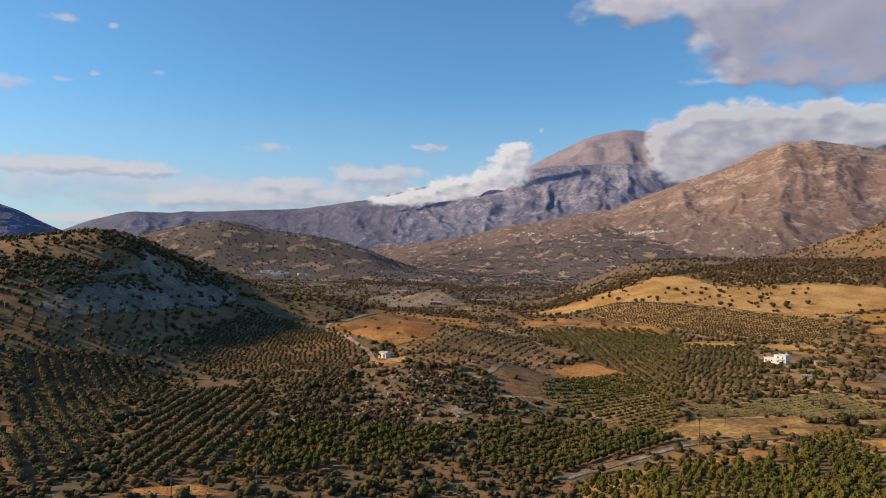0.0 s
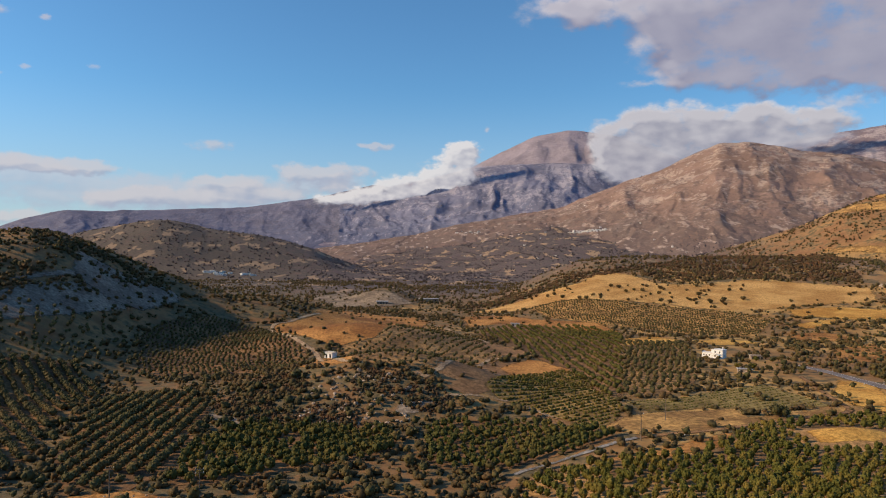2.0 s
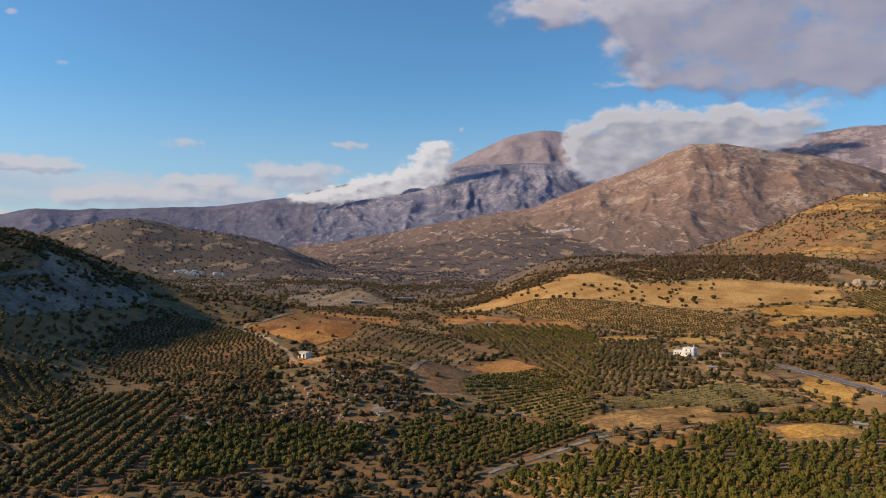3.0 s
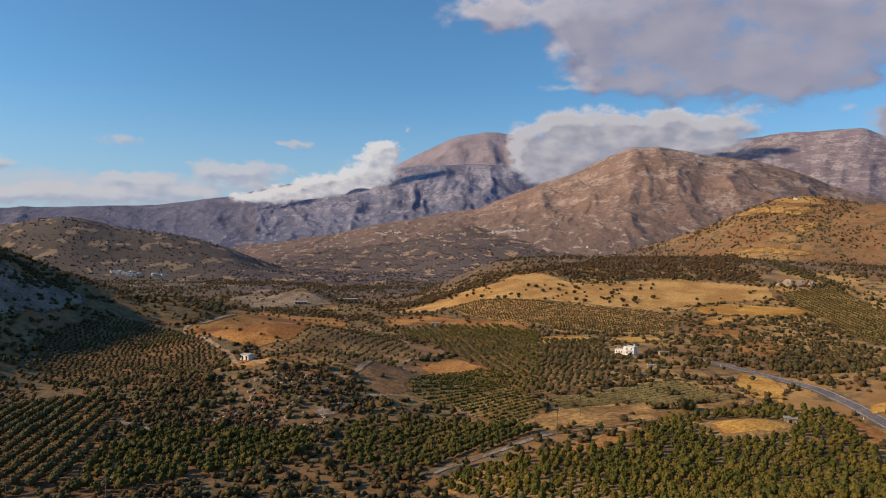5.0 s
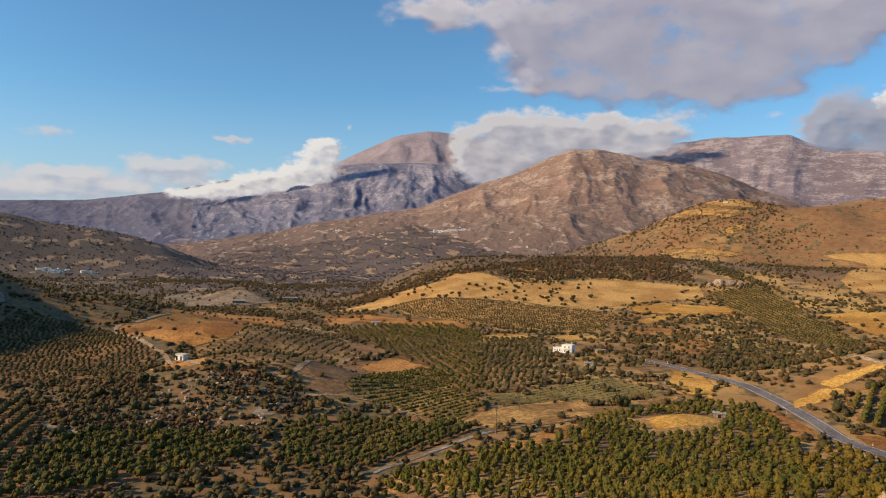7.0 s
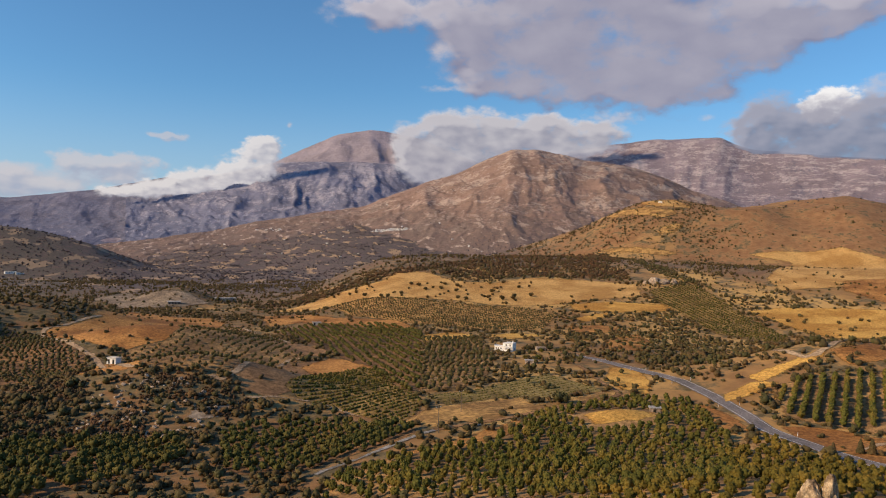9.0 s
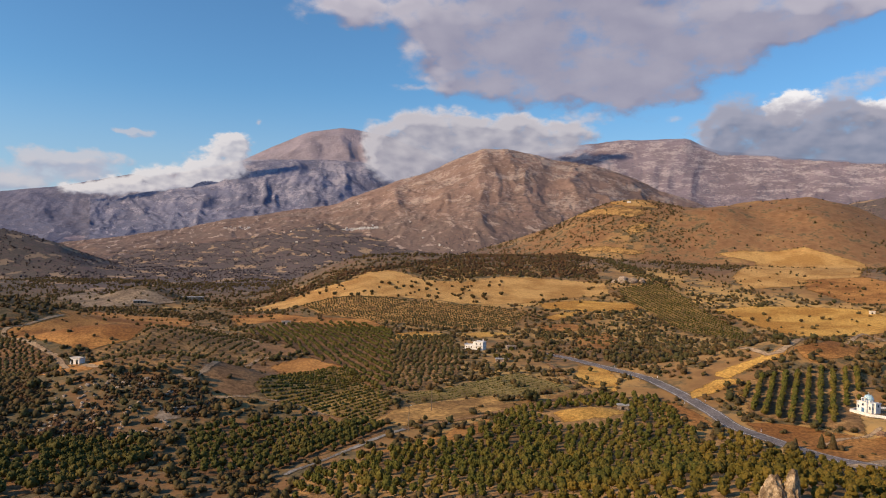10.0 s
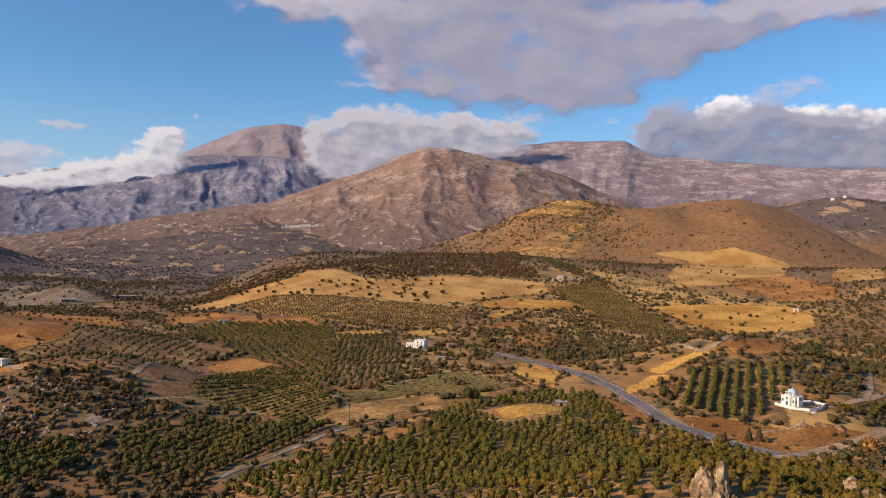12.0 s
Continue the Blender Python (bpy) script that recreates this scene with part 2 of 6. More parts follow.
def land(x, y):
    """Height of the ground."""
    x, y = np.asarray(x, float), np.asarray(y, float)
    r, bearing = np.hypot(x, y), np.degrees(np.arctan2(x, y))
    z = 4.0 * (fractal(x / 190, y / 190, 3, 3) - 0.5) * smooth(r, 60, 250)
    z = z + (10 + 8 * smooth(bearing, 0, 20)) * (fractal(x / 420, y / 420, 9, 4) - 0.42) * smooth(r, 600, 1100)
    z = z + 5 * smooth(bearing, 8, 20) - 14 * smooth(r, 800, 1100) * smooth(bearing, 14, 4)
    # upland to the east, ending in a spur above the valley
    up = 46 * smooth(bearing, 6, 17) * smooth(r, 500, 960)
    z = z + up * (1 - 0.9 * smooth(r, 930, 1250) * smooth(bearing, 34, 24))
    # apron at the feet of the mountains
    z = z + smooth(r, 1500, 3100) * (30 + 145 * smooth(bearing, -8, 14))
    z = z + knoll(x, y, -1.5, 296, 13, 38, 46) + knoll(x, y, 5, 285, 6, 35, 35) + knoll(x, y, -2, 410, 16, 52, 62) + knoll(x, y, -0.3, 800, 15, 40, 36)
    z = z + knoll(x, y, -11, 560, 22, 70, 75) + knoll(x, y, 49, 128, 17, 45, 50) + knoll(x, y, 54, 285, 4, 22, 30) + knoll(x, y, 50, 352, 19, 46, 62) + knoll(x, y, 34.2, 242, 3.0, 7, 13)
    z = np.maximum(z, swell(bearing, r, LEFT_HILL, 260, 230, 1.0, 5.0) + 0.6 * z)
    for rows, front, back in ((DARK_HILL, 640, 600), (BROWN_HILL, 520, 400), (BARE_HILL, 620, 500), (FAR_HILL, 800, 700)):
        hill = swell(bearing, r, rows, front, back)
        hill = hill + (ridged(x / 330, y / 330, 21, 4) - 0.5) * 0.12 * hill
        z = np.maximum(z, hill) + 9 * smooth(np.minimum(z, hill), 15, 80) * np.log1p(np.exp(-np.abs(z - hill) / 9))
    pad = smooth(np.hypot(x - 221.5, y - 161), 26, 13)
    z = z * (1 - pad) + 9.2 * pad
    z = z + 0.7 * (fractal(x / 22, y / 22, 31, 3) - 0.5) * smooth(r, 100, 200) + 7 * (fractal(x / 90, y / 90, 33, 3) - 0.5) * smooth(r, 900, 1500)
    return z


# ranges that close the view: bearing, distance, height
WEST_MOUNTAIN = [(-50, 3600, 500), (-40, 3600, 420), (-31.9, 3600, 219), (-30.6, 3600, 191), (-29.2, 3600, 145), (-27.9, 3600, 112), (-25, 3600, 40)]
FAR_RIDGE = [(-31, 4500, 60), (-27.9, 4500, 138), (-26.3, 4500, 190), (-24.5, 4500, 233), (-23.6, 4500, 249), (-21, 4500, 249), (-16.1, 4500, 272), (-12.3, 4500, 288), (-10.1, 4500, 310), (-6.6, 4500, 356), (-3.9, 4500, 404), (-1.2, 4500, 454), (3.5, 4500, 430), (8, 4500, 300)]
HIGH_PEAK = [(-6, 4650, 330), (-1.2, 4650, 440), (3.4, 4650, 517), (6.7, 4650, 600), (8.9, 4650, 694), (11.3, 4650, 791), (14.2, 4650, 836), (15.2, 4650, 826), (17.7, 4650, 789), (20.5, 4650, 705), (25, 4650, 560), (30, 4650, 400)]
CLIFFS = [(-4, 4100, 330), (1, 4100, 400), (4.3, 4100, 463), (6.5, 4100, 523), (9.6, 4100, 545), (13.1, 4100, 553), (16.1, 4100, 545), (18.2, 4100, 455), (22, 4100, 330)]
ROCKY_MOUNTAIN = [(-8, 3150, 30), (1, 3150, 110), (7, 3150, 180), (9.7, 3150, 207), (13.6, 3150, 245), (16.1, 3150, 305), (18.2, 3150, 352), (21, 3150, 401), (23.7, 3150, 477), (25.5, 3150, 516), (27.3, 3150, 510), (29.5, 3150, 488), (31, 3150, 464), (32.8, 3150, 456), (34.4, 3150, 438), (37.1, 3150, 390), (39.3, 3150, 330), (41.5, 3150, 288), (48, 3150, 160), (56, 3150, 60)]
PLATEAU = [(24, 4250, 520), (27.6, 4250, 626), (31.2, 4250, 676), (33.9, 4250, 703), (36.6, 4250, 721), (41.1, 4250, 726), (43.1, 4250, 650), (49.2, 4250, 595), (53, 4250, 565), (58.8, 4250, 550), (70, 4250, 520)]
# ---- end of land form ----



# ---- materials ----
def surface(name, colour_from, roughness=0.9, bump=0.0, bump_scale=1.0, feather=False):
    """A matt material; colour_from(nodes, position) gives the colour."""
    m = bpy.data.materials.new(name)
    m.use_nodes = True
    k = Nodes(m.node_tree)
    place = k.add("ShaderNodeNewGeometry").outputs["Position"]
    shader = k.add("ShaderNodeBsdfPrincipled")
    colour = colour_from(k, place)
    if isinstance(colour, bpy.types.NodeSocket):
        k.link(colour, shader.inputs["Base Color"])
    else:
        shader.inputs["Base Color"].default_value = colour
    shader.inputs["Roughness"].default_value = roughness
    shader.inputs["Specular IOR Level"].default_value = 0.15
    if bump:
        bumped = k.add("ShaderNodeBump", bump, bump_scale)
        k.link(k.noise(place, 1.0 / bump_scale, 6.0, 0.6), bumped.inputs["Height"])
        k.link(bumped.outputs[0], shader.inputs["Normal"])
    made = shader.outputs[0]
    if feather:
        # fades out raggedly where the mesh's "edge", in metres, nears nought
        edge = k.add("ShaderNodeAttribute", attribute_name="edge").outputs["Fac"]
        ragged = k.math("MULTIPLY", k.math("SUBTRACT", k.noise(place, 0.22, 5.0, 0.65), 0.5), 5.0)
        mixed = k.add("ShaderNodeMixShader", k.span(k.math("ADD", edge, ragged), -0.8, 0.8))
        k.link(k.add("ShaderNodeBsdfTransparent").outputs[0], mixed.inputs[1])
        k.link(made, mixed.inputs[2])
        made = mixed.outputs[0]
    k.link(made, k.add("ShaderNodeOutputMaterial").inputs[0])
    return m


def two_tone(dark, light, coarse, fine, spread=0.13, weedy=0.0):
    """Colour that wanders between two tones at two scales."""
    def colour(k, p):
        broad = k.span(k.noise(p, coarse, 5.0, 0.6), 0.5 - spread, 0.5 + spread)
        grain = k.span(k.noise(p, fine, 4.0, 0.7), 0.3, 0.7)
        base = k.mix(broad, dark, light)
        weeds = k.span(k.noise(p, fine * 0.33, 5.0, 0.7), 0.55, 0.68, 0.0, weedy)
        base = k.mix(weeds, base, k.mix(0.5, dark, rgb(0.07, 0.055, 0.03)))
        return k.mix(0.45, base, k.mix(grain, rgb(0, 0, 0), rgb(1, 1, 1)), "OVERLAY")
    return colour


def ground_colour(k, p):
    cover = k.add("ShaderNodeAttribute", attribute_name="cover").outputs["Color"]
    parts = k.add("ShaderNodeSeparateColor", cover)
    flat = k.vec("MULTIPLY", p, (1, 1, 0.3))
    fine = k.noise(flat, 0.35, 5.0, 0.7)
    mid = k.noise(flat, 0.06, 6.0, 0.65)
    broad = k.noise(flat, 0.011, 6.0, 0.6)
    soil = k.mix(k.span(mid, 0.38, 0.62), rgb(0.175, 0.10, 0.046), rgb(0.33, 0.195, 0.078))
    rust = k.mix(k.span(mid, 0.35, 0.6), rgb(0.20, 0.105, 0.052), rgb(0.31, 0.17, 0.082))
    straw = k.mix(k.span(broad, 0.4, 0.6), rgb(0.35, 0.20, 0.07), rgb(0.48, 0.30, 0.11))
    # haze put into the colour: soil goes mauve grey with distance
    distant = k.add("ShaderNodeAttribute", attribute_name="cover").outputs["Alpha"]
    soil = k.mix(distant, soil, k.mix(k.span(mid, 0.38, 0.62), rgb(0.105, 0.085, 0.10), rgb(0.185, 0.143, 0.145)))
    ochre = k.mix(parts.outputs[2], soil, rust)
    dry = k.span(k.math("ADD", broad, parts.outputs[1]), 0.62, 0.9)
    open_land = k.mix(dry, ochre, straw)
    # distant brush is greyed in the same way, to look hazy
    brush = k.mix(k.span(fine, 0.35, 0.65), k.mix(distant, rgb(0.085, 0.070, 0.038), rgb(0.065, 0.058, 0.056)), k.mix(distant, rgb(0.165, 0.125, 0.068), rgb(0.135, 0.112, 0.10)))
    clumps = k.math("ADD", k.math("MULTIPLY", mid, 0.75), k.math("MULTIPLY", k.noise(flat, 0.17, 4.0, 0.7), 0.45))
    bushy = k.span(k.math("ADD", clumps, k.math("MULTIPLY", parts.outputs[0], 0.42)), 0.76, 0.88)
    plots = k.math("MULTIPLY", k.span(k.noise(k.vec("MULTIPLY", p, (1.3, 0.5, 0)), 0.02, 3.0, 0.6), 0.565, 0.61), distant)
    return k.mix(plots, k.mix(bushy, open_land, brush), k.mix(fine, rgb(0.24, 0.165, 0.11), rgb(0.44, 0.31, 0.19)))


def mountain_colour(bare, pale, dark, low, high, stony=1.0, strata=1.25):
    """Bare slope with pale outcrops, thicker near the top, and dark scrub, thicker towards the foot."""
    def colour(k, p):
        up = k.add("ShaderNodeSeparateXYZ", p).outputs[2]
        height = k.span(up, low, high, 0, 1, False)
        fine = k.noise(p, 0.07, 6.0, 0.7)
        broad = k.noise(p, 0.005, 6.0, 0.6)
        base = k.mix(k.span(broad, 0.35, 0.65), bare, tuple(0.74 * c for c in bare[:3]) + (1.0,))
        layered = k.vec("MULTIPLY", p, (1, 1, strata))
        where = k.math("ADD", k.math("MULTIPLY", k.noise(layered, 0.009, 5.0, 0.65), 0.85), k.math("MULTIPLY", height, 0.06))
        rocks = k.math("ADD", k.math("MULTIPLY", k.noise(layered, 0.055, 7.0, 0.75), 0.75), where)
        stone = k.mix(k.span(rocks, 0.83, 0.93, 0, 0.9 * stony), base, pale)
        gaps = k.span(k.noise(layered, 0.09, 5.0, 0.75), 0.56, 0.66, 0, 0.5)
        stone = k.mix(k.math("MULTIPLY", gaps, k.span(rocks, 0.74, 0.88)), stone, dark)
        scrub = k.math("ADD", k.math("MULTIPLY", fine, 0.7), k.math("MULTIPLY", k.noise(p, 0.009, 6.0, 0.65), 0.5))
        foot = k.span(k.math("ADD", up, k.math("MULTIPLY", k.math("SUBTRACT", broad, 0.5), 160.0)), low + 140, low - 40)
        scrub = k.math("ADD", scrub, k.math("MULTIPLY", foot, 0.075))
        scrub = k.span(k.math("SUBTRACT", scrub, k.math("MULTIPLY", height, 0.09)), 0.575, 0.64)
        wooded = k.mix(k.math("MULTIPLY", scrub, 0.8), stone, dark)
        plots = k.math("MULTIPLY", k.span(k.noise(k.vec("MULTIPLY", p, (1.3, 0.5, 0)), 0.024, 4.0, 0.65), 0.57, 0.62), k.span(up, low + 120, low - 20))
        return k.mix(plots, wooded, pale)
    return colour


def foliage(name, dark, light, warm):
    """Leaves whose tone changes from clump to clump."""
    m = bpy.data.materials.new(name)
    m.use_nodes = True
    k = Nodes(m.node_tree)
    geometry = k.add("ShaderNodeNewGeometry")
    place = geometry.outputs["Position"]
    info = k.add("ShaderNodeObjectInfo")
    chance = geometry.outputs["Random Per Island"]
    tone = k.mix(k.math("ADD", k.math("MULTIPLY", chance, 0.5), k.math("MULTIPLY", info.outputs["Random"], 0.4)), dark, light)
    tone = k.mix(k.span(k.noise(place, 0.11, 3.0), 0.42, 0.66), tone, warm)
    tone = k.mix(0.3, tone, k.mix(k.span(k.noise(place, 1.6, 3.0, 0.7), 0.3, 0.7), rgb(0.08, 0.08, 0.08), rgb(0.9, 0.9, 0.9)), "OVERLAY")
    shader = k.add("ShaderNodeBsdfPrincipled")
    k.link(tone, shader.inputs["Base Color"])
    shader.inputs["Roughness"].default_value = 0.75
    shader.inputs["Specular IOR Level"].default_value = 0.2
    leaf = k.add("ShaderNodeBsdfTranslucent")
    k.link(tone, leaf.inputs[0])
    both = k.add("ShaderNodeMixShader", 0.42)
    k.link(shader.outputs[0], both.inputs[1])
    k.link(leaf.outputs[0], both.inputs[2])
    k.link(both.outputs[0], k.add("ShaderNodeOutputMaterial").inputs[0])
    return m


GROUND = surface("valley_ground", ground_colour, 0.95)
STRAW = surface("dry_straw", two_tone(rgb(0.374, 0.189, 0.042), rgb(0.562, 0.330, 0.084), 0.03, 0.9, 0.09, weedy=0.3), 0.95, feather=True)
STUBBLE_SOIL = surface("pale_stubble", two_tone(rgb(0.367, 0.200, 0.063), rgb(0.518, 0.315, 0.113), 0.028, 0.9, 0.1, weedy=0.5), 0.95, feather=True)
RUST = surface("rust_grass", two_tone(rgb(0.225, 0.098, 0.030), rgb(0.43, 0.215, 0.066), 0.035, 0.8, weedy=0.75), 0.95, feather=True)
SOIL = surface("tilled_soil", two_tone(rgb(0.18, 0.103, 0.053), rgb(0.30, 0.17, 0.078), 0.03, 0.7, weedy=0.5), 0.95, feather=True)
QUARRY = surface("quarry_bank", two_tone(rgb(0.15, 0.115, 0.085), rgb(0.27, 0.205, 0.14), 0.05, 0.4, weedy=0.5), 0.95, feather=True)
PALE = surface("pale_stony_soil", two_tone(rgb(0.16, 0.125, 0.098), rgb(0.28, 0.225, 0.172), 0.04, 0.6, weedy=0.5), 0.95, feather=True)
GROVE_SOIL = surface("grove_soil", two_tone(rgb(0.17, 0.10, 0.046), rgb(0.36, 0.215, 0.09), 0.05, 0.6, weedy=0.5), 0.95, feather=True)
GROVE_STRAW = surface("dry_grove_soil", two_tone(rgb(0.210, 0.118, 0.044), rgb(0.450, 0.267, 0.092), 0.09, 0.6, weedy=0.5), 0.95, feather=True)
VINE_SOIL = surface("vineyard_soil", two_tone(rgb(0.165, 0.105, 0.038), rgb(0.28, 0.18, 0.062), 0.05, 0.5, weedy=0.5), 0.95, feather=True)
ASPHALT = surface("worn_asphalt", two_tone(rgb(0.132, 0.120, 0.121), rgb(0.202, 0.180, 0.178), 0.08, 1.5), 0.85)
WORN_VINE_SOIL = surface("worn_vineyard_soil", two_tone(rgb(0.155, 0.11, 0.04), rgb(0.24, 0.18, 0.066), 0.05, 0.5, weedy=0.5), 0.95, feather=True)
# darker copy of the grove soil, with shade among the trees painted in
SHADY_SOIL = surface("shaded_grove_soil", two_tone(rgb(0.12, 0.07, 0.037), rgb(0.235, 0.13, 0.06), 0.05, 0.6, weedy=0.5), 0.95, feather=True)
DIRT = surface("pale_dirt", two_tone(rgb(0.29, 0.20, 0.125), rgb(0.41, 0.30, 0.19), 0.08, 0.9), 0.95, feather=True)
CONCRETE = surface("lane_concrete", two_tone(rgb(0.15, 0.145, 0.14), rgb(0.23, 0.22, 0.21), 0.08, 0.9), 0.9, feather=True)
PAINT = surface("road_paint", two_tone(rgb(0.6, 0.6, 0.57), rgb(0.75, 0.74, 0.7), 0.5, 3.0), 0.7)
BARK = surface("bark", two_tone(rgb(0.06, 0.045, 0.035), rgb(0.13, 0.10, 0.08), 0.6, 6.0), 0.95)
OLIVE = foliage("olive_leaves", rgb(0.066, 0.062, 0.024), rgb(0.155, 0.142, 0.056), rgb(0.175, 0.125, 0.046))
ORCHARD = foliage("orchard_leaves", rgb(0.080, 0.084, 0.017), rgb(0.190, 0.178, 0.034), rgb(0.222, 0.165, 0.034))
# copy of the orchard leaves with the gold of low sunlight in their colour
SUNLIT_ORCHARD = foliage("sunlit_orchard_leaves", rgb(0.100, 0.082, 0.014), rgb(0.215, 0.172, 0.028), rgb(0.255, 0.172, 0.030))
BROWN_BRUSH = foliage("oak_brushwood_leaves", rgb(0.082, 0.055, 0.028), rgb(0.165, 0.106, 0.052), rgb(0.175, 0.092, 0.046))
GREEN_OLIVE = foliage("green_grove_leaves", rgb(0.062, 0.066, 0.016), rgb(0.145, 0.138, 0.034), rgb(0.17, 0.135, 0.034))
VINE = foliage("vine_leaves", rgb(0.063, 0.071, 0.013), rgb(0.158, 0.147, 0.030), rgb(0.189, 0.142, 0.033))
BRUSH = foliage("maquis_leaves", rgb(0.068, 0.057, 0.025), rgb(0.152, 0.118, 0.048), rgb(0.160, 0.100, 0.043))
ROCK_BROWN = surface("brown_mountain_rock", mountain_colour(rgb(0.265, 0.178, 0.148), rgb(0.375, 0.295, 0.25), rgb(0.145, 0.108, 0.096), 130, 400), 0.95, 0.4, 16.0)
# far ranges: aerial haze is mixed into these rock colours as mauve and blue
HAZED_MAUVE = surface("hazed_peak_rock", mountain_colour(rgb(0.285, 0.25, 0.295), rgb(0.345, 0.30, 0.335), rgb(0.235, 0.20, 0.25), 300, 560, 0.5), 0.95, 0.4, 16.0)
# cliffs: cloud shade is in the colour as well as haze
HAZED_GREY = surface("hazed_cliff_rock", mountain_colour(rgb(0.185, 0.192, 0.275), rgb(0.32, 0.305, 0.365), rgb(0.135, 0.15, 0.225), 120, 420), 0.95, 0.4, 16.0)
HAZED_PLATEAU = surface("hazed_plateau_rock", mountain_colour(rgb(0.225, 0.187, 0.225), rgb(0.37, 0.325, 0.34), rgb(0.14, 0.128, 0.168), 120, 620, 1.0, 4.0), 0.95, 0.4, 16.0)
HAZED_BLUE = surface("hazed_ridge_rock", mountain_colour(rgb(0.165, 0.165, 0.235), rgb(0.24, 0.235, 0.295), rgb(0.125, 0.137, 0.21), 100, 500, 0.6), 0.95, 0.4, 16.0)
# scrub leaves for far off, bluer and greyer to carry the haze in their colour
HAZED_BRUSH = foliage("hazed_scrub_leaves", rgb(0.066, 0.060, 0.071), rgb(0.109, 0.096, 0.102), rgb(0.123, 0.095, 0.095))


# ---- ground and mountains ----
def sheet_mesh(name, co, heights_shape, material, closed=False):
    """A smooth mesh over a grid of points."""
    rows, cols = heights_shape
    i = np.arange(rows * cols).reshape(rows, cols)
    if closed:
        i = np.concatenate([i, i[:, :1]], 1)
    return quad_mesh(name, co, np.stack([i[:-1, :-1], i[1:, :-1], i[1:, 1:], i[:-1, 1:]], -1).reshape(-1, 4), material, True)


def quad_mesh(name, co, faces, material, soft=False):
    """A mesh from arrays of points and of faces with equal corner counts."""
    me = bpy.data.meshes.new(name)
    me.vertices.add(len(co))
    me.vertices.foreach_set("co", np.ascontiguousarray(co, np.float32).ravel())
    me.loops.add(faces.size)
    me.loops.foreach_set("vertex_index", faces.ravel().astype(np.int32))
    me.polygons.add(len(faces))
    me.polygons.foreach_set("loop_start", np.arange(0, faces.size, faces.shape[1], dtype=np.int32))
    if soft:
        me.polygons.foreach_set("use_smooth", np.ones(len(faces), bool))
    me.update(calc_edges=True)
    me.materials.append(material)
    return me


VIEW = np.arange(-38.0, 66.0, 0.16)
BEARINGS = np.concatenate([VIEW, np.arange(67.0, 321.0, 3.0)])
RINGS = np.concatenate([[0.0], np.geomspace(8, 120, 26)[:-1], np.geomspace(120, 1000, 270)[:-1], np.geomspace(1000, 3000, 95)[:-1], np.geomspace(3000, 4950, 12)])
grid_b, grid_r = np.meshgrid(np.radians(BEARINGS), RINGS)
GX, GY = grid_r * np.sin(grid_b), grid_r * np.cos(grid_b)
GZ = land(GX, GY)
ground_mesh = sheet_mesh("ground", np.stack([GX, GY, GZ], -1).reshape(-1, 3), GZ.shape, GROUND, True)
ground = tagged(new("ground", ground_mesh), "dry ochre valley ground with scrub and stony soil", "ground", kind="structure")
# what grows where: brush, dry grass, rust-coloured earth; alpha: distance, for painted haze
deg = np.degrees(grid_b)
deg = np.where(deg > 180, deg - 360, deg)
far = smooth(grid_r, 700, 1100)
east = smooth(deg, 22, 32)
brown = east * smooth(grid_r, 900, 1020) * (1 - smooth(grid_r, 1700, 2000))
brush = 0.52 + 0.10 * smooth(deg, 2, -8) * (1 - far) + 0.14 * smooth(deg, -5, -11) * far + 0.06 * far * (1 - brown) - 0.10 * east * (1 - far) - 0.10 * brown * smooth(deg, 40, 46) - 0.06 * brown - 0.2 * smooth(deg, -12, -20) * (1 - smooth(grid_r, 600, 700)) * smooth(grid_r, 330, 420)
grass = 0.10 + (0.06 * smooth(deg, -8, 6) + 0.13 * smooth(deg, 12, 24)) * (1 - far) - 0.08 * far * (1 - brown) + 0.05 * brown * smooth(deg, 42, 36)
earth = 0.35 + 0.65 * brown - 0.2 * far * (1 - brown)
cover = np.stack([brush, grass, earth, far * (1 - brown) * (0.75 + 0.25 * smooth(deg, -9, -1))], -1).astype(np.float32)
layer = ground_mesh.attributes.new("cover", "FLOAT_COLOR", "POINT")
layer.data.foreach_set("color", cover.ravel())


SLOPE = {}  # points of each mountain, and how high on its slope they lie


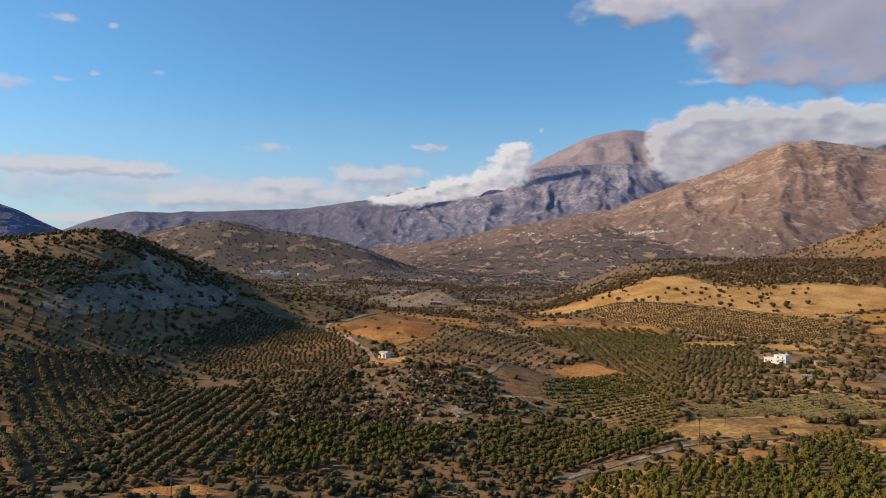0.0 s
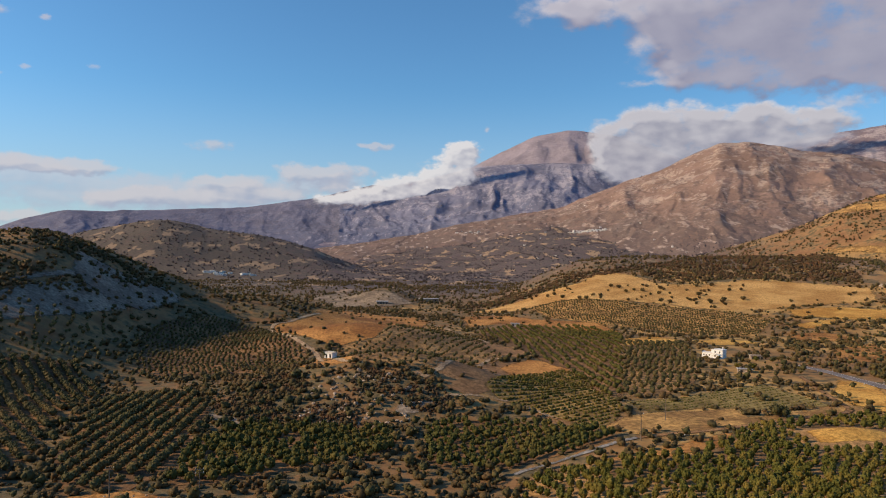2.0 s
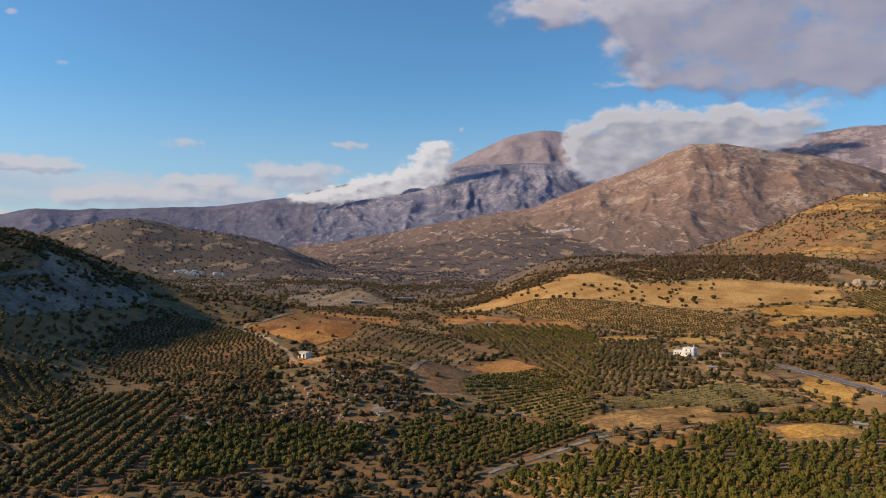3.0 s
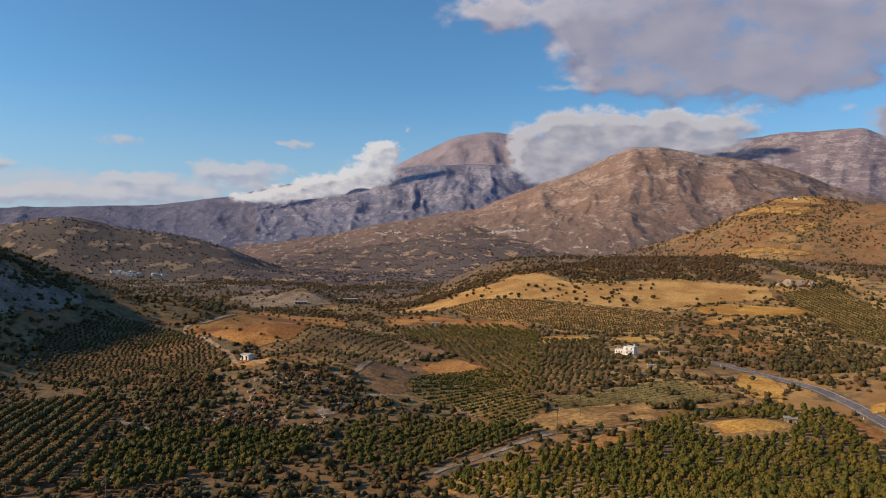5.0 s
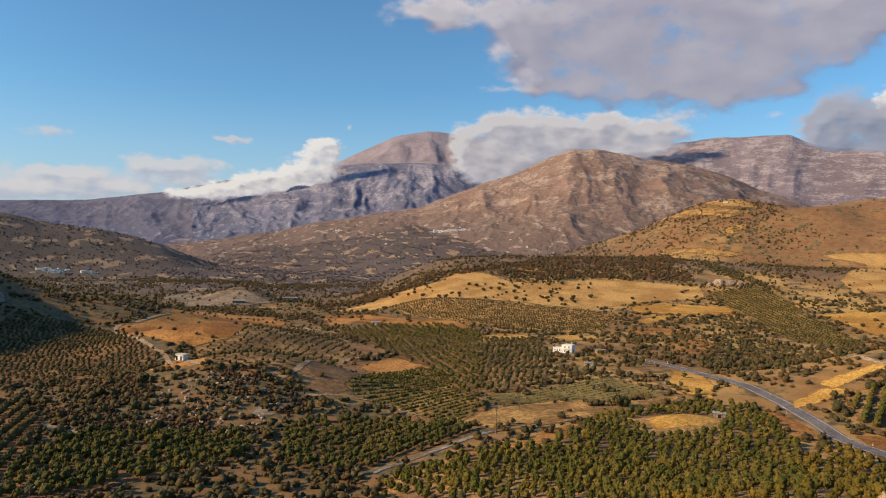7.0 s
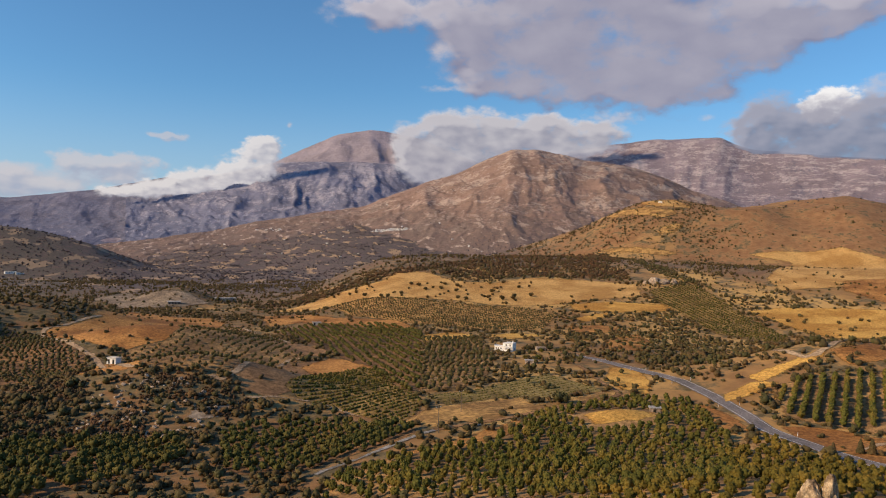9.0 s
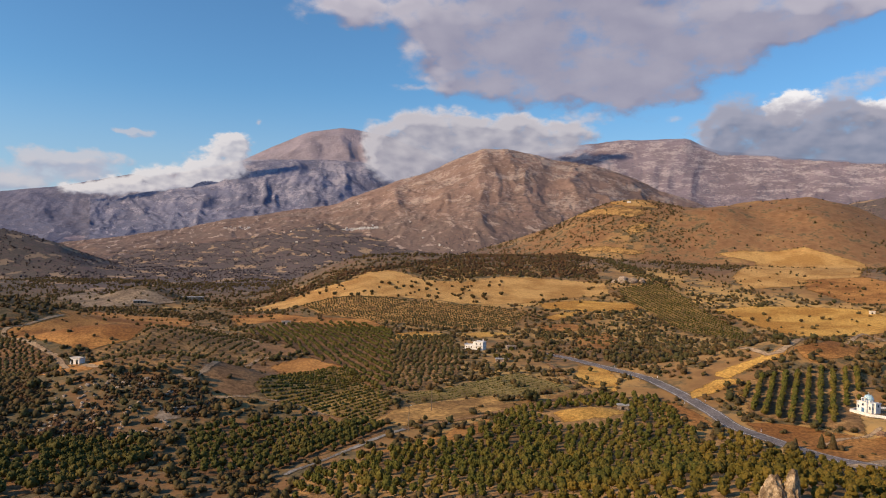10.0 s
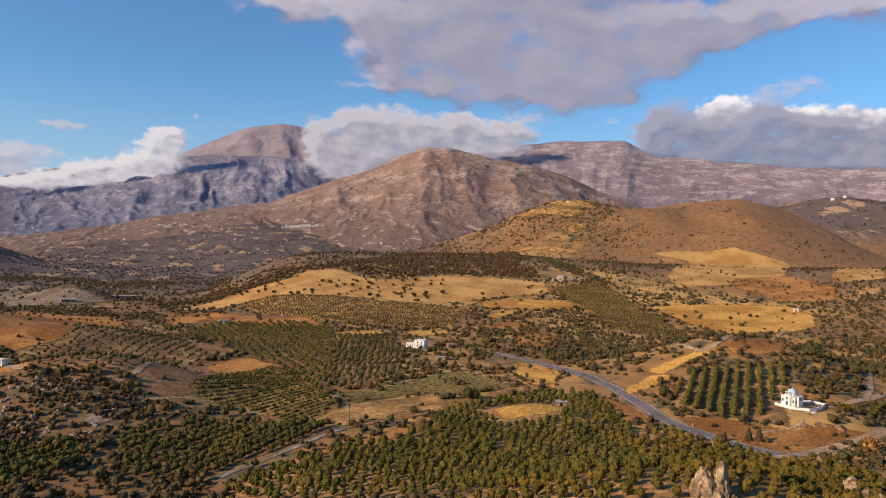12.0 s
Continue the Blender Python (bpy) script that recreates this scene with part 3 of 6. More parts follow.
def mountain(name, label, rows, front, back, foot, profile, gullies, seed, material, flute=0.16, step=0.14, rings=115, crags=7.0):
    """A range with spurs and gullies that run down from its crest; profile: how far down the slope, how high."""
    az = np.arange(rows[0][0], rows[-1][0], step)
    rc, zc = crest_line(az, rows)
    across = np.radians(az) * rc.mean()
    zc = zc + (fractal(across / 140, across * 0, seed, 6) - 0.5) * 13
    d = np.concatenate([front * np.linspace(1, 0, rings) ** 1.25, np.linspace(0, -back, 14)[1:]])
    dd, zz = np.meshgrid(d, zc, indexing="ij")
    _, rr = np.meshgrid(d, rc, indexing="ij")
    uu = np.broadcast_to(across, dd.shape)
    wu = uu + (fractal(uu / 380, dd / 380, seed + 3, 3) - 0.5) * 260
    wd = dd + (fractal(uu / 380, dd / 380, seed + 13, 3) - 0.5) * 260
    spur = ridged(wu / gullies, wd / (gullies * 2.6), seed + 5, 4, 0.5)
    rib = ridged(wu / (gullies * 0.32), wd / (gullies * 0.7), seed + 25, 3, 0.5)
    s = np.clip(np.where(dd > 0, dd / front, -dd / back), 0, 1)
    bell = np.where(dd > 0, smooth(s, 0.0, 0.22) * (1 - smooth(s, 0.6, 1.0)), 0.0)
    s = np.clip(s + bell * (flute * (0.5 - spur) * 1.5 + flute * 0.28 * (0.5 - rib)), 0, 1)
    z = foot + (zz - foot) * np.interp(s, *zip(*profile))
    rocky = smooth(fractal(wu / 60, wd / 45, seed + 8, 5, 0.6), 0.5, 0.62) + 0.6 * fractal(wu / 120, wd / 120, seed + 18, 4)
    z = z + crags * rocky * smooth(np.abs(dd), 0, 90) * (0.3 + 0.7 * smooth(1 - s, 0.25, 0.6)) + (fractal(uu / 26, dd / 26, seed + 9, 3) - 0.5) * 5 * smooth(np.abs(dd), 0, 60)
    z = z - 60 * smooth(s, 0.93, 1.0)
    a, r = np.radians(np.broadcast_to(az, dd.shape)), rr - dd
    co = np.stack([r * np.sin(a), r * np.cos(a), z], -1).reshape(-1, 3)
    SLOPE[name] = co, (1 - s).ravel(), dd.shape
    return tagged(new(name, sheet_mesh(name, co, dd.shape, material)), label, "mountain", kind="structure")


GENTLE = [(0, 1), (0.1, 0.9), (0.3, 0.66), (0.55, 0.36), (0.8, 0.13), (1, 0)]
STEEP = [(0, 1), (0.05, 0.96), (0.15, 0.78), (0.3, 0.52), (0.5, 0.31), (0.75, 0.12), (1, 0)]
DOMED = [(0, 1), (0.06, 0.965), (0.14, 0.88), (0.26, 0.72), (0.42, 0.5), (0.62, 0.28), (0.82, 0.11), (1, 0)]
mountain("mountain_west", "mountain slope beyond the hill, hazed blue grey", WEST_MOUNTAIN, 1100, 500, -30, GENTLE, 300, 40, HAZED_BLUE, 0.05)
mountain("mountain_ridge", "long low distant mountain ridge, hazed blue grey", FAR_RIDGE, 1900, 350, -40, STEEP, 380, 50, HAZED_BLUE, 0.045, crags=3.0)
mountain("mountain_peak", "high bare mountain peak above the cliffs, hazed mauve", HIGH_PEAK, 1300, 250, 60, GENTLE, 420, 60, HAZED_MAUVE, 0.075, crags=2.5)
mountain("mountain_cliffs", "limestone cliffs in front of the peak, hazed blue grey", CLIFFS, 1700, 350, -30, STEEP, 300, 70, HAZED_GREY, 0.055, crags=7.0)
mountain("mountain_rocky", "rocky brown mountain with pale limestone outcrops", ROCKY_MOUNTAIN, 1600, 800, -40, DOMED, 420, 84, ROCK_BROWN, 0.042, 0.12, 140, crags=4.5)
mountain("mountain_plateau", "broad flat-topped stony mountain under cloud", PLATEAU, 1800, 500, -20, STEEP, 480, 90, HAZED_PLATEAU, 0.035, crags=4.0)


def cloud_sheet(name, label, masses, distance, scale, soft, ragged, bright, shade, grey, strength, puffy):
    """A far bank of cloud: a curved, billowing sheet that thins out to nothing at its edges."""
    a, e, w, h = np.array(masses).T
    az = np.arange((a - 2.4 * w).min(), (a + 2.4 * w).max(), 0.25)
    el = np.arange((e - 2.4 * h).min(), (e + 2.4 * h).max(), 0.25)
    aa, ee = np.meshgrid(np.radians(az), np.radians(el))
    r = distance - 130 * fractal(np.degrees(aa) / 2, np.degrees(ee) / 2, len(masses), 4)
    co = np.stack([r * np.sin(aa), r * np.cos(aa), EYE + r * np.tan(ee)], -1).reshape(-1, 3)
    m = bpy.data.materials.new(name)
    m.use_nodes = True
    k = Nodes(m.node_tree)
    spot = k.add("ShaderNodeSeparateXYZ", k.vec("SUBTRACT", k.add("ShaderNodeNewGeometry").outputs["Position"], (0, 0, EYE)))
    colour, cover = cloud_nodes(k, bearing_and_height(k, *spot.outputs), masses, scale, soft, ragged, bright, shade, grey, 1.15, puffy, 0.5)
    # the sheet glows by itself; sunlit and shaded sides are in its colour
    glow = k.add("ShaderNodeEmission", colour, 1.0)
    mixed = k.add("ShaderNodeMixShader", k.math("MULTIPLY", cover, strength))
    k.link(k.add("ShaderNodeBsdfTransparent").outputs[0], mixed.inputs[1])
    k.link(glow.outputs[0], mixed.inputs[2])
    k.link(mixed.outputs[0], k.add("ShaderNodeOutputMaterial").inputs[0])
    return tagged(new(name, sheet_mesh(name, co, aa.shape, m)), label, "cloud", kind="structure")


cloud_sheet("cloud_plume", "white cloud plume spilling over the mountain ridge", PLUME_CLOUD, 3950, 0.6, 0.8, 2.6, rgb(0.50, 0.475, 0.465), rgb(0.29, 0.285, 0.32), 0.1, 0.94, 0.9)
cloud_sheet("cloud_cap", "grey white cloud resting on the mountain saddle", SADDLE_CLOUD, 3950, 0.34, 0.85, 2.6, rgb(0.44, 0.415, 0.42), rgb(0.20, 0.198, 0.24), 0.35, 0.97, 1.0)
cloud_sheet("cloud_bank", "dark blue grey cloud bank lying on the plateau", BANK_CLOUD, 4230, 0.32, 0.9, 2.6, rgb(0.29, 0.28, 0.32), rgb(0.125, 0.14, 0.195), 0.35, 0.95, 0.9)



# ---- fields, roads ----
def inside(x, y, outline):
    """Whether points lie within a closed outline."""
    hit = np.zeros(np.shape(x), bool)
    for (ax, ay), (bx, by) in zip(outline, outline[1:] + outline[:1]):
        if ay != by:
            hit ^= ((ay > y) != (by > y)) & (x < (bx - ax) * (y - ay) / (by - ay) + ax)
    return hit


def gap_to(x, y, outline, closed=True):
    """Distance to an outline or line."""
    best = np.full(np.shape(x), 1e9)
    ends = outline[1:] + outline[:1] if closed else outline[1:]
    for (ax, ay), (bx, by) in zip(outline, ends):
        dx, dy = bx - ax, by - ay
        t = np.clip(((x - ax) * dx + (y - ay) * dy) / max(dx * dx + dy * dy, 1e-9), 0, 1)
        best = np.minimum(best, np.hypot(x - ax - t * dx, y - ay - t * dy))
    return best


TAKEN = []  # outlines in which no wild scrub grows, and how much of it stays
GRID = np.s_[:, :len(VIEW)]
VX, VY, VZ, VR = GX[GRID], GY[GRID], GZ[GRID], grid_r[GRID]
LAYER = [0]


def overlay(name, label, category, material, outline, half=None):
    """A patch, or a track of that half width, that follows the ground just above it; "edge" tells how far inside a point is."""
    xs, ys = np.array(outline, float).T
    pad = 14 if half is None else half + 8
    near = (VX > xs.min() - pad) & (VX < xs.max() + pad) & (VY > ys.min() - pad) & (VY < ys.max() + pad)
    edge = np.full(VX.shape, -1e3)
    if half is None:
        d = gap_to(VX[near], VY[near], outline)
        edge[near] = np.where(inside(VX[near], VY[near], outline), d, -d)
        scaled = edge / np.clip(VR / 300, 0.7, 3.0)
    else:
        edge[near] = half - gap_to(VX[near], VY[near], outline, False)
        scaled = edge * 2.2
    touch = edge > -(3.2 * np.clip(VR / 300, 0.7, 3.0) if half is None else 1.6)
    rows, cols = np.nonzero(touch[:-1, :-1] | touch[1:, :-1] | touch[1:, 1:] | touch[:-1, 1:])
    if not len(rows):
        return None
    LAYER[0] += 1
    used, index = np.unique(np.stack([rows * len(VIEW) + cols, (rows + 1) * len(VIEW) + cols, (rows + 1) * len(VIEW) + cols + 1, rows * len(VIEW) + cols + 1], -1), return_inverse=True)
    r = VR.ravel()[used]
    lift = (0.03 + 0.00025 * r) * (1 + 0.03 * LAYER[0])
    co = np.stack([VX.ravel()[used], VY.ravel()[used], VZ.ravel()[used] + lift], -1)
    me = quad_mesh(name, co, index.reshape(-1, 4), material, True)
    me.attributes.new("edge", "FLOAT", "POINT").data.foreach_set("value", scaled.ravel()[used].astype(np.float32))
    return tagged(new(name, me), label, category, kind="structure")


def field(name, label, material, outline, stays=0.0):
    TAKEN.append((outline, stays))
    return overlay(name, label, "field", material, outline)


LINES = [(np.array([(221.0, 161.0)]), 10.5), (np.array([(211.0, 154.0)]), 8.0), (np.array([(90.5, 80.8)]), 2.6)]  # roads, and the chapel's clearing: points and half widths


def course(points, step=2.5):
    """A smooth line through the points."""
    p = [np.array(q, float) for q in points]
    p = [2 * p[0] - p[1]] + p + [2 * p[-1] - p[-2]]
    out = []
    for a, b, c, d in zip(p, p[1:], p[2:], p[3:]):
        for t in np.linspace(0, 1, max(2, int(np.linalg.norm(c - b) / step)), endpoint=False):
            out.append(0.5 * (2 * b + (c - a) * t + (2 * a - 5 * b + 4 * c - d) * t * t + (3 * b - a - 3 * c + d) * t**3))
    return np.array(out + [p[-2]])


def ribbon(name, line, offsets, lift, material):
    ahead = np.gradient(line, axis=0)
    ahead /= np.linalg.norm(ahead, axis=1, keepdims=True)
    side = np.stack([ahead[:, 1], -ahead[:, 0]], -1)
    xy = line[:, None] + side[:, None] * np.array(offsets)[None, :, None]
    level = land(line[:, 0], line[:, 1])
    edge = land(xy[..., 0], xy[..., 1])
    z = 0.6 * level[:, None] + 0.4 * edge + lift
    return quad_mesh(name, np.concatenate([xy, z[..., None]], -1).reshape(-1, 3), grid_faces(len(line), len(offsets)), material, True)


def grid_faces(rows, cols):
    i = np.arange(rows * cols).reshape(rows, cols)
    return np.stack([i[:-1, :-1], i[:-1, 1:], i[1:, 1:], i[1:, :-1]], -1).reshape(-1, 4)


def track(name, label, points, width, material):
    line = course(points, 4.0)
    LINES.append((line, width / 2 + (2.6 if name == "lane" else 1.0)))
    return overlay(name, label, "track", material, [tuple(p) for p in line], width / 2)


def road(name, label, points, width, material, marked=False, lift=0.22):
    line = course(points)
    LINES.append((line, width / 2 + 1.5))
    half = width / 2
    ob = tagged(new(name, ribbon(name, line, (-half - 0.5, -half, -half / 2, 0, half / 2, half, half + 0.5), lift, material)), label, "road", kind="structure")
    if marked:
        for off in (-half + 0.25, half - 0.25):
            stripe = new("edge_line", ribbon("edge_line", line, (off - 0.09, off + 0.09), lift + 0.06, PAINT))
            stripe.parent = ob
    return ob


field("field", "dry rust-coloured grass field on a low plateau", RUST, [(-77, 475), (-58, 514), (-44, 678), (-11, 627), (23, 610), (32, 574), (6, 402), (-9, 381), (-24, 371), (-35, 378), (-52, 403)], 0.05)
field("field", "grey brown grove soil between young olive trees", GROVE_SOIL, [(-24, 371), (-6, 382), (30, 553), (48, 511), (57, 399), (61, 378), (27, 285), (11, 275), (-5, 280), (-14, 290)], 0)
field("field", "orange dry earth bank beside the hut", RUST, [(-50, 333), (-39, 346), (-25, 353), (-13, 287), (-20, 286), (-33, 293)], 0.1)
field("field", "brown tilled field with dry weeds", SOIL, [(18, 276), (41, 351), (60, 361), (77, 358), (79, 331), (60, 316), (40, 267), (31, 260), (23, 262)], 0.03)
field("field", "bare brown hollow below the field track", SOIL, [(51, 436), (65, 415), (78, 396), (71, 374), (51, 387)], 0.03)
field("field", "orange dry grass at the edge of the tilled field", RUST, [(55, 347), (73, 368), (88, 353), (91, 331), (74, 320), (57, 314)], 0.02)
field("field", "green brown vineyard soil", VINE_SOIL, [(37, 271), (62, 325), (83, 334), (89, 306), (83, 244), (73, 225), (66, 219), (60, 233), (52, 248), (41, 260)], 0)
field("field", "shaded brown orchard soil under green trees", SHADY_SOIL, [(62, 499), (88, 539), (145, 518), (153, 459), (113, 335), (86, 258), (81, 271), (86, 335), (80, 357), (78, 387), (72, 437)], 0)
field("field", "dry straw-coloured soil between small olive trees", GROVE_SOIL, [(141, 425), (175, 407), (148, 328), (126, 285), (107, 265), (88, 260), (107, 320)], 0)
field("field", "grey green vineyard plot beside the dry strip", WORN_VINE_SOIL, [(86, 253), (109, 258), (152, 280), (156, 255), (157, 242), (130, 234), (114, 242), (89, 236)], 0.05)
field("field", "long strip of dry golden orange grass", GROVE_STRAW, [(68, 219), (79, 231), (91, 235), (119, 239), (119, 227), (133, 231), (161, 240), (155, 229), (134, 225), (113, 218), (96, 209), (82, 212), (75, 208)], 0.03)
field("field", "rough dry grass verge above the lane", RUST, [(49, 183), (60, 187), (74, 191), (99, 206), (106, 210), (93, 193), (75, 185), (57, 179)], 0.35)
field("field", "grove soil beside the lane, darkened for shade", SHADY_SOIL, [(13, 232), (28, 239), (44, 237), (57, 228), (67, 216), (69, 205), (59, 201), (46, 196), (35, 192), (23, 190), (11, 194)], 0)
field("field", "brown orchard soil under dense green trees", GROVE_SOIL, [(29, 168), (39, 179), (51, 183), (62, 184), (79, 185), (92, 192), (109, 211), (131, 222), (159, 223), (174, 213), (164, 191), (153, 169), (97, 99)], 0)
field("field", "reddish orchard soil between yellow green trees", GROVE_SOIL, [(50, 111), (71, 120), (128, 153), (165, 166), (162, 147), (167, 136), (178, 123), (180, 107), (109, 64)], 0)
field("field", "bare golden earth mound in the orchard", STRAW, [(124, 203), (135, 210), (144, 202), (149, 197), (139, 193), (123, 194)], 0.0)
field("field", "golden stubble field on a rounded spur", STUBBLE_SOIL, [(78, 671), (115, 701), (154, 723), (196, 724), (234, 769), (252, 742), (263, 686), (296, 661), (345, 674), (390, 642), (427, 603), (398, 554), (356, 558), (328, 557), (300, 554), (263, 565), (230, 600), (195, 621), (160, 652), (127, 645), (101, 647)], 0.0)
field("field", "ochre soil between rows of olive trees", GROVE_STRAW, [(127, 645), (159, 646), (190, 623), (226, 588), (272, 551), (291, 519), (240, 450), (203, 453), (184, 490), (155, 522), (132, 576)], 0)
field("field", "rust-coloured earth strip below the groves", RUST, [(63, 627), (101, 617), (121, 568), (157, 527), (159, 477), (138, 490), (114, 537), (88, 563), (63, 544)], 0.1)
field("field", "small straw-coloured plot", STRAW, [(140, 433), (173, 448), (180, 427), (156, 404), (138, 405)], 0.05)
field("field", "straw-coloured plot behind the white house", STRAW, [(188, 427), (216, 436), (228, 421), (192, 402)], 0.05)
field("field", "narrow golden stubble strip", STRAW, [(334, 515), (360, 531), (402, 514), (396, 494), (365, 493), (336, 503)], 0.03)
field("field", "small golden stubble strip on a slope", STRAW, [(291, 493), (317, 504), (336, 503), (318, 490), (291, 478)], 0.05)
field("field", "bare orange earth on a scrub slope", RUST, [(267, 461), (296, 463), (306, 444), (272, 426), (261, 435)], 0.15)
field("field", "bare reddish earth on a scrub slope", RUST, [(255, 392), (298, 420), (281, 380), (249, 346), (228, 346)], 0.2)
field("field", "golden dry grass beside the road", STRAW, [(190, 287), (196, 275), (181, 244), (167, 228), (165, 242), (172, 264)], 0.1)
field("field", "yellow green grove soil on the slope", VINE_SOIL, [(420, 573), (477, 578), (447, 503), (409, 420), (391, 376), (363, 361), (356, 405), (384, 480), (396, 527)], 0)
field("field", "broad golden stubble field with a few trees", STRAW, [(440, 466), (471, 464), (513, 439), (541, 405), (529, 375), (492, 347), (453, 343), (419, 363), (418, 389), (429, 422)], 0.03)
field("field", "golden stubble strip along the track", STRAW, [(210, 222), (226, 222), (243, 222), (254, 223), (239, 216), (223, 216), (208, 214)], 0.03)
field("field", "small golden stubble plot near the road", STRAW, [(188, 211), (206, 217), (213, 209), (193, 206), (184, 205)], 0.05)
field("field", "bare reddish earth above the chapel grove", RUST, [(250, 220), (271, 222), (437, 326), (428, 307), (267, 204), (244, 206)], 0.25)
field("field", "dark brown soil between chapel grove rows", GROVE_SOIL, [(202, 199), (215, 207), (228, 203), (256, 193), (235, 177), (218, 166), (202, 150), (197, 160), (190, 171), (189, 183)], 0)
field("field", "orange earth bank above the road", RUST, [(178, 174), (188, 169), (196, 155), (202, 146), (184, 140), (175, 148), (172, 160)], 0.15)
field("field", "orange earth verge beside the road", RUST, [(165, 211), (176, 205), (172, 186), (166, 174), (158, 176), (161, 191)], 0.2)
field("field", "golden upland field below the bare hill", STUBBLE_SOIL, [(716, 772), (769, 760), (841, 723), (843, 705), (867, 651), (663, 504), (581, 498), (525, 518), (562, 571), (757, 727)], 0.08)
field("field", "orange upland slope with low bushes", RUST, [(605, 519), (668, 501), (646, 436), (590, 398), (552, 424), (570, 488)], 0.2)
field("field", "pale golden upland plot", STUBBLE_SOIL, [(699, 478), (958, 630), (800, 482), (723, 435), (676, 450)], 0.08)
field("field", "dry tan field at the foot of the hill", GROVE_STRAW, [(590, 931), (613, 889), (645, 848), (671, 816), (627, 837), (588, 897)], 0.1)
field("field", "straw-coloured terrace on the brown hill", GROVE_STRAW, [(708, 1099), (714, 1022), (755, 950), (710, 937), (679, 1039)], 0.3)
field("field", "straw-coloured hilltop terrace", STUBBLE_SOIL, [(734, 1037), (813, 1074), (788, 961), (739, 991)], 0.3)
field("field", "small straw-coloured terrace", GROVE_STRAW, [(686, 911), (731, 912), (696, 888), (668, 894)], 0.3)
field("field", "long golden stubble strip below the spur", STRAW, [(319, 549), (358, 544), (393, 515), (386, 497), (339, 506), (310, 523)], 0.03)
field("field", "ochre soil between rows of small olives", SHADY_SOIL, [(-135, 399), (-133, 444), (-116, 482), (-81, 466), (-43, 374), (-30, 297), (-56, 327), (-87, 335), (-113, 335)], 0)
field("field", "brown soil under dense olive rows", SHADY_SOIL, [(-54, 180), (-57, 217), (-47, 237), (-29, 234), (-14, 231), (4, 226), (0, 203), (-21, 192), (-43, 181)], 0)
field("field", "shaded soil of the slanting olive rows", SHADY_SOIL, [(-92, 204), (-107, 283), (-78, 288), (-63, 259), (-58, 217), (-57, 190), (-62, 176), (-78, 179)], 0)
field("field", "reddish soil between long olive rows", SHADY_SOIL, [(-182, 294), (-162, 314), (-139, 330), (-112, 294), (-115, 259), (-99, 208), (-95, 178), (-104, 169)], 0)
field("field", "bare brown earth below the chapel", RUST, [(173, 146), (197, 149), (213, 144), (221, 137), (207, 134), (184, 132), (171, 138)], 0.12)
field("field", "bare orange earth with scattered pale stones", RUST, [(-76, 167), (-73, 173), (-62, 176), (-51, 172), (-49, 169)], 0.0)
field("field", "pale grey cut bank of a small quarry", QUARRY, [(-90, 830), (-62, 944), (-27, 792), (11, 774), (28, 751), (-1, 722), (-52, 714)], 0.1)
field("field", "pale grey stony slope of the hill", PALE, [(-196, 342), (-194, 375), (-176, 425), (-168, 468), (-152, 489), (-153, 428), (-165, 377), (-183, 339)], 0.6)
field("field", "pale grey scree on the hill flank", PALE, [(-197, 469), (-183, 477), (-152, 502), (-138, 493), (-148, 441), (-163, 428), (-183, 428)], 0.45)
field("field", "pale stony terrace on the hill", PALE, [(-198, 389), (-184, 436), (-181, 429), (-193, 391)], 0.1)
field("field", "pale stony clearing on the rocky knoll", PALE, [(4, 250), (16, 254), (18, 247), (8, 244), (2, 245)], 0.1)
field("field", "pale gravel clearing among the trees", PALE, [(-62, 253), (-51, 246), (-47, 237), (-55, 238)], 0.1)

road("road", "worn grey asphalt country road with pale edge lines", [(194, 332), (199, 308), (195, 271), (192, 246), (188, 227), (184, 209), (179, 191), (172, 173), (172, 160), (172, 148), (173, 137), (178, 128)], 5.2, ASPHALT, True)
track("lane", "narrow pale concrete farm lane", [(34, 186), (37, 188), (46, 191), (57, 196), (66, 201), (74, 205)], 1.9, CONCRETE)
track("dirt_track", "brown earth track along the dry strip", [(74, 205), (87, 208), (97, 210), (114, 217), (133, 224), (157, 232), (164, 253), (178, 297)], 2.2, SOIL)
track("dirt_track", "pale field track below the young olives", [(11, 272), (20, 277), (48, 356), (61, 371)], 2.2, DIRT)
track("dirt_track", "pale track over the plateau edge", [(30, 560), (41, 532), (52, 469), (59, 419)], 2.4, DIRT)
track("dirt_track", "pale dirt track below the chapel", [(171, 130), (182, 131), (200, 133), (219, 135), (232, 138)], 4.2, DIRT)
track("dirt_track", "pale dirt track to the chapel", [(232, 158), (243, 158), (257, 161), (280, 167)], 3.0, DIRT)
track("dirt_track", "narrow pale dirt track between bushes", [(257, 161), (281, 174), (363, 227)], 2.2, DIRT)
track("dirt_track", "pale winding field track round the plateau", [(-51, 530), (-67, 491), (-76, 475), (-60, 415), (-43, 375), (-36, 361), (-21, 296), (-13, 286)], 2.6, DIRT)
track("dirt_track", "pale track along the golden fields", [(240, 239), (256, 225), (445, 341), (456, 336), (448, 317)], 3.0, DIRT)
track("footpath", "pale footpath up to the chapel", [(183, 149), (193, 151), (201, 149), (208, 150)], 1.6, DIRT)
track("dirt_track", "pale track along the vineyard edge", [(22, 258), (39, 260), (50, 252), (57, 237)], 1.6, DIRT)


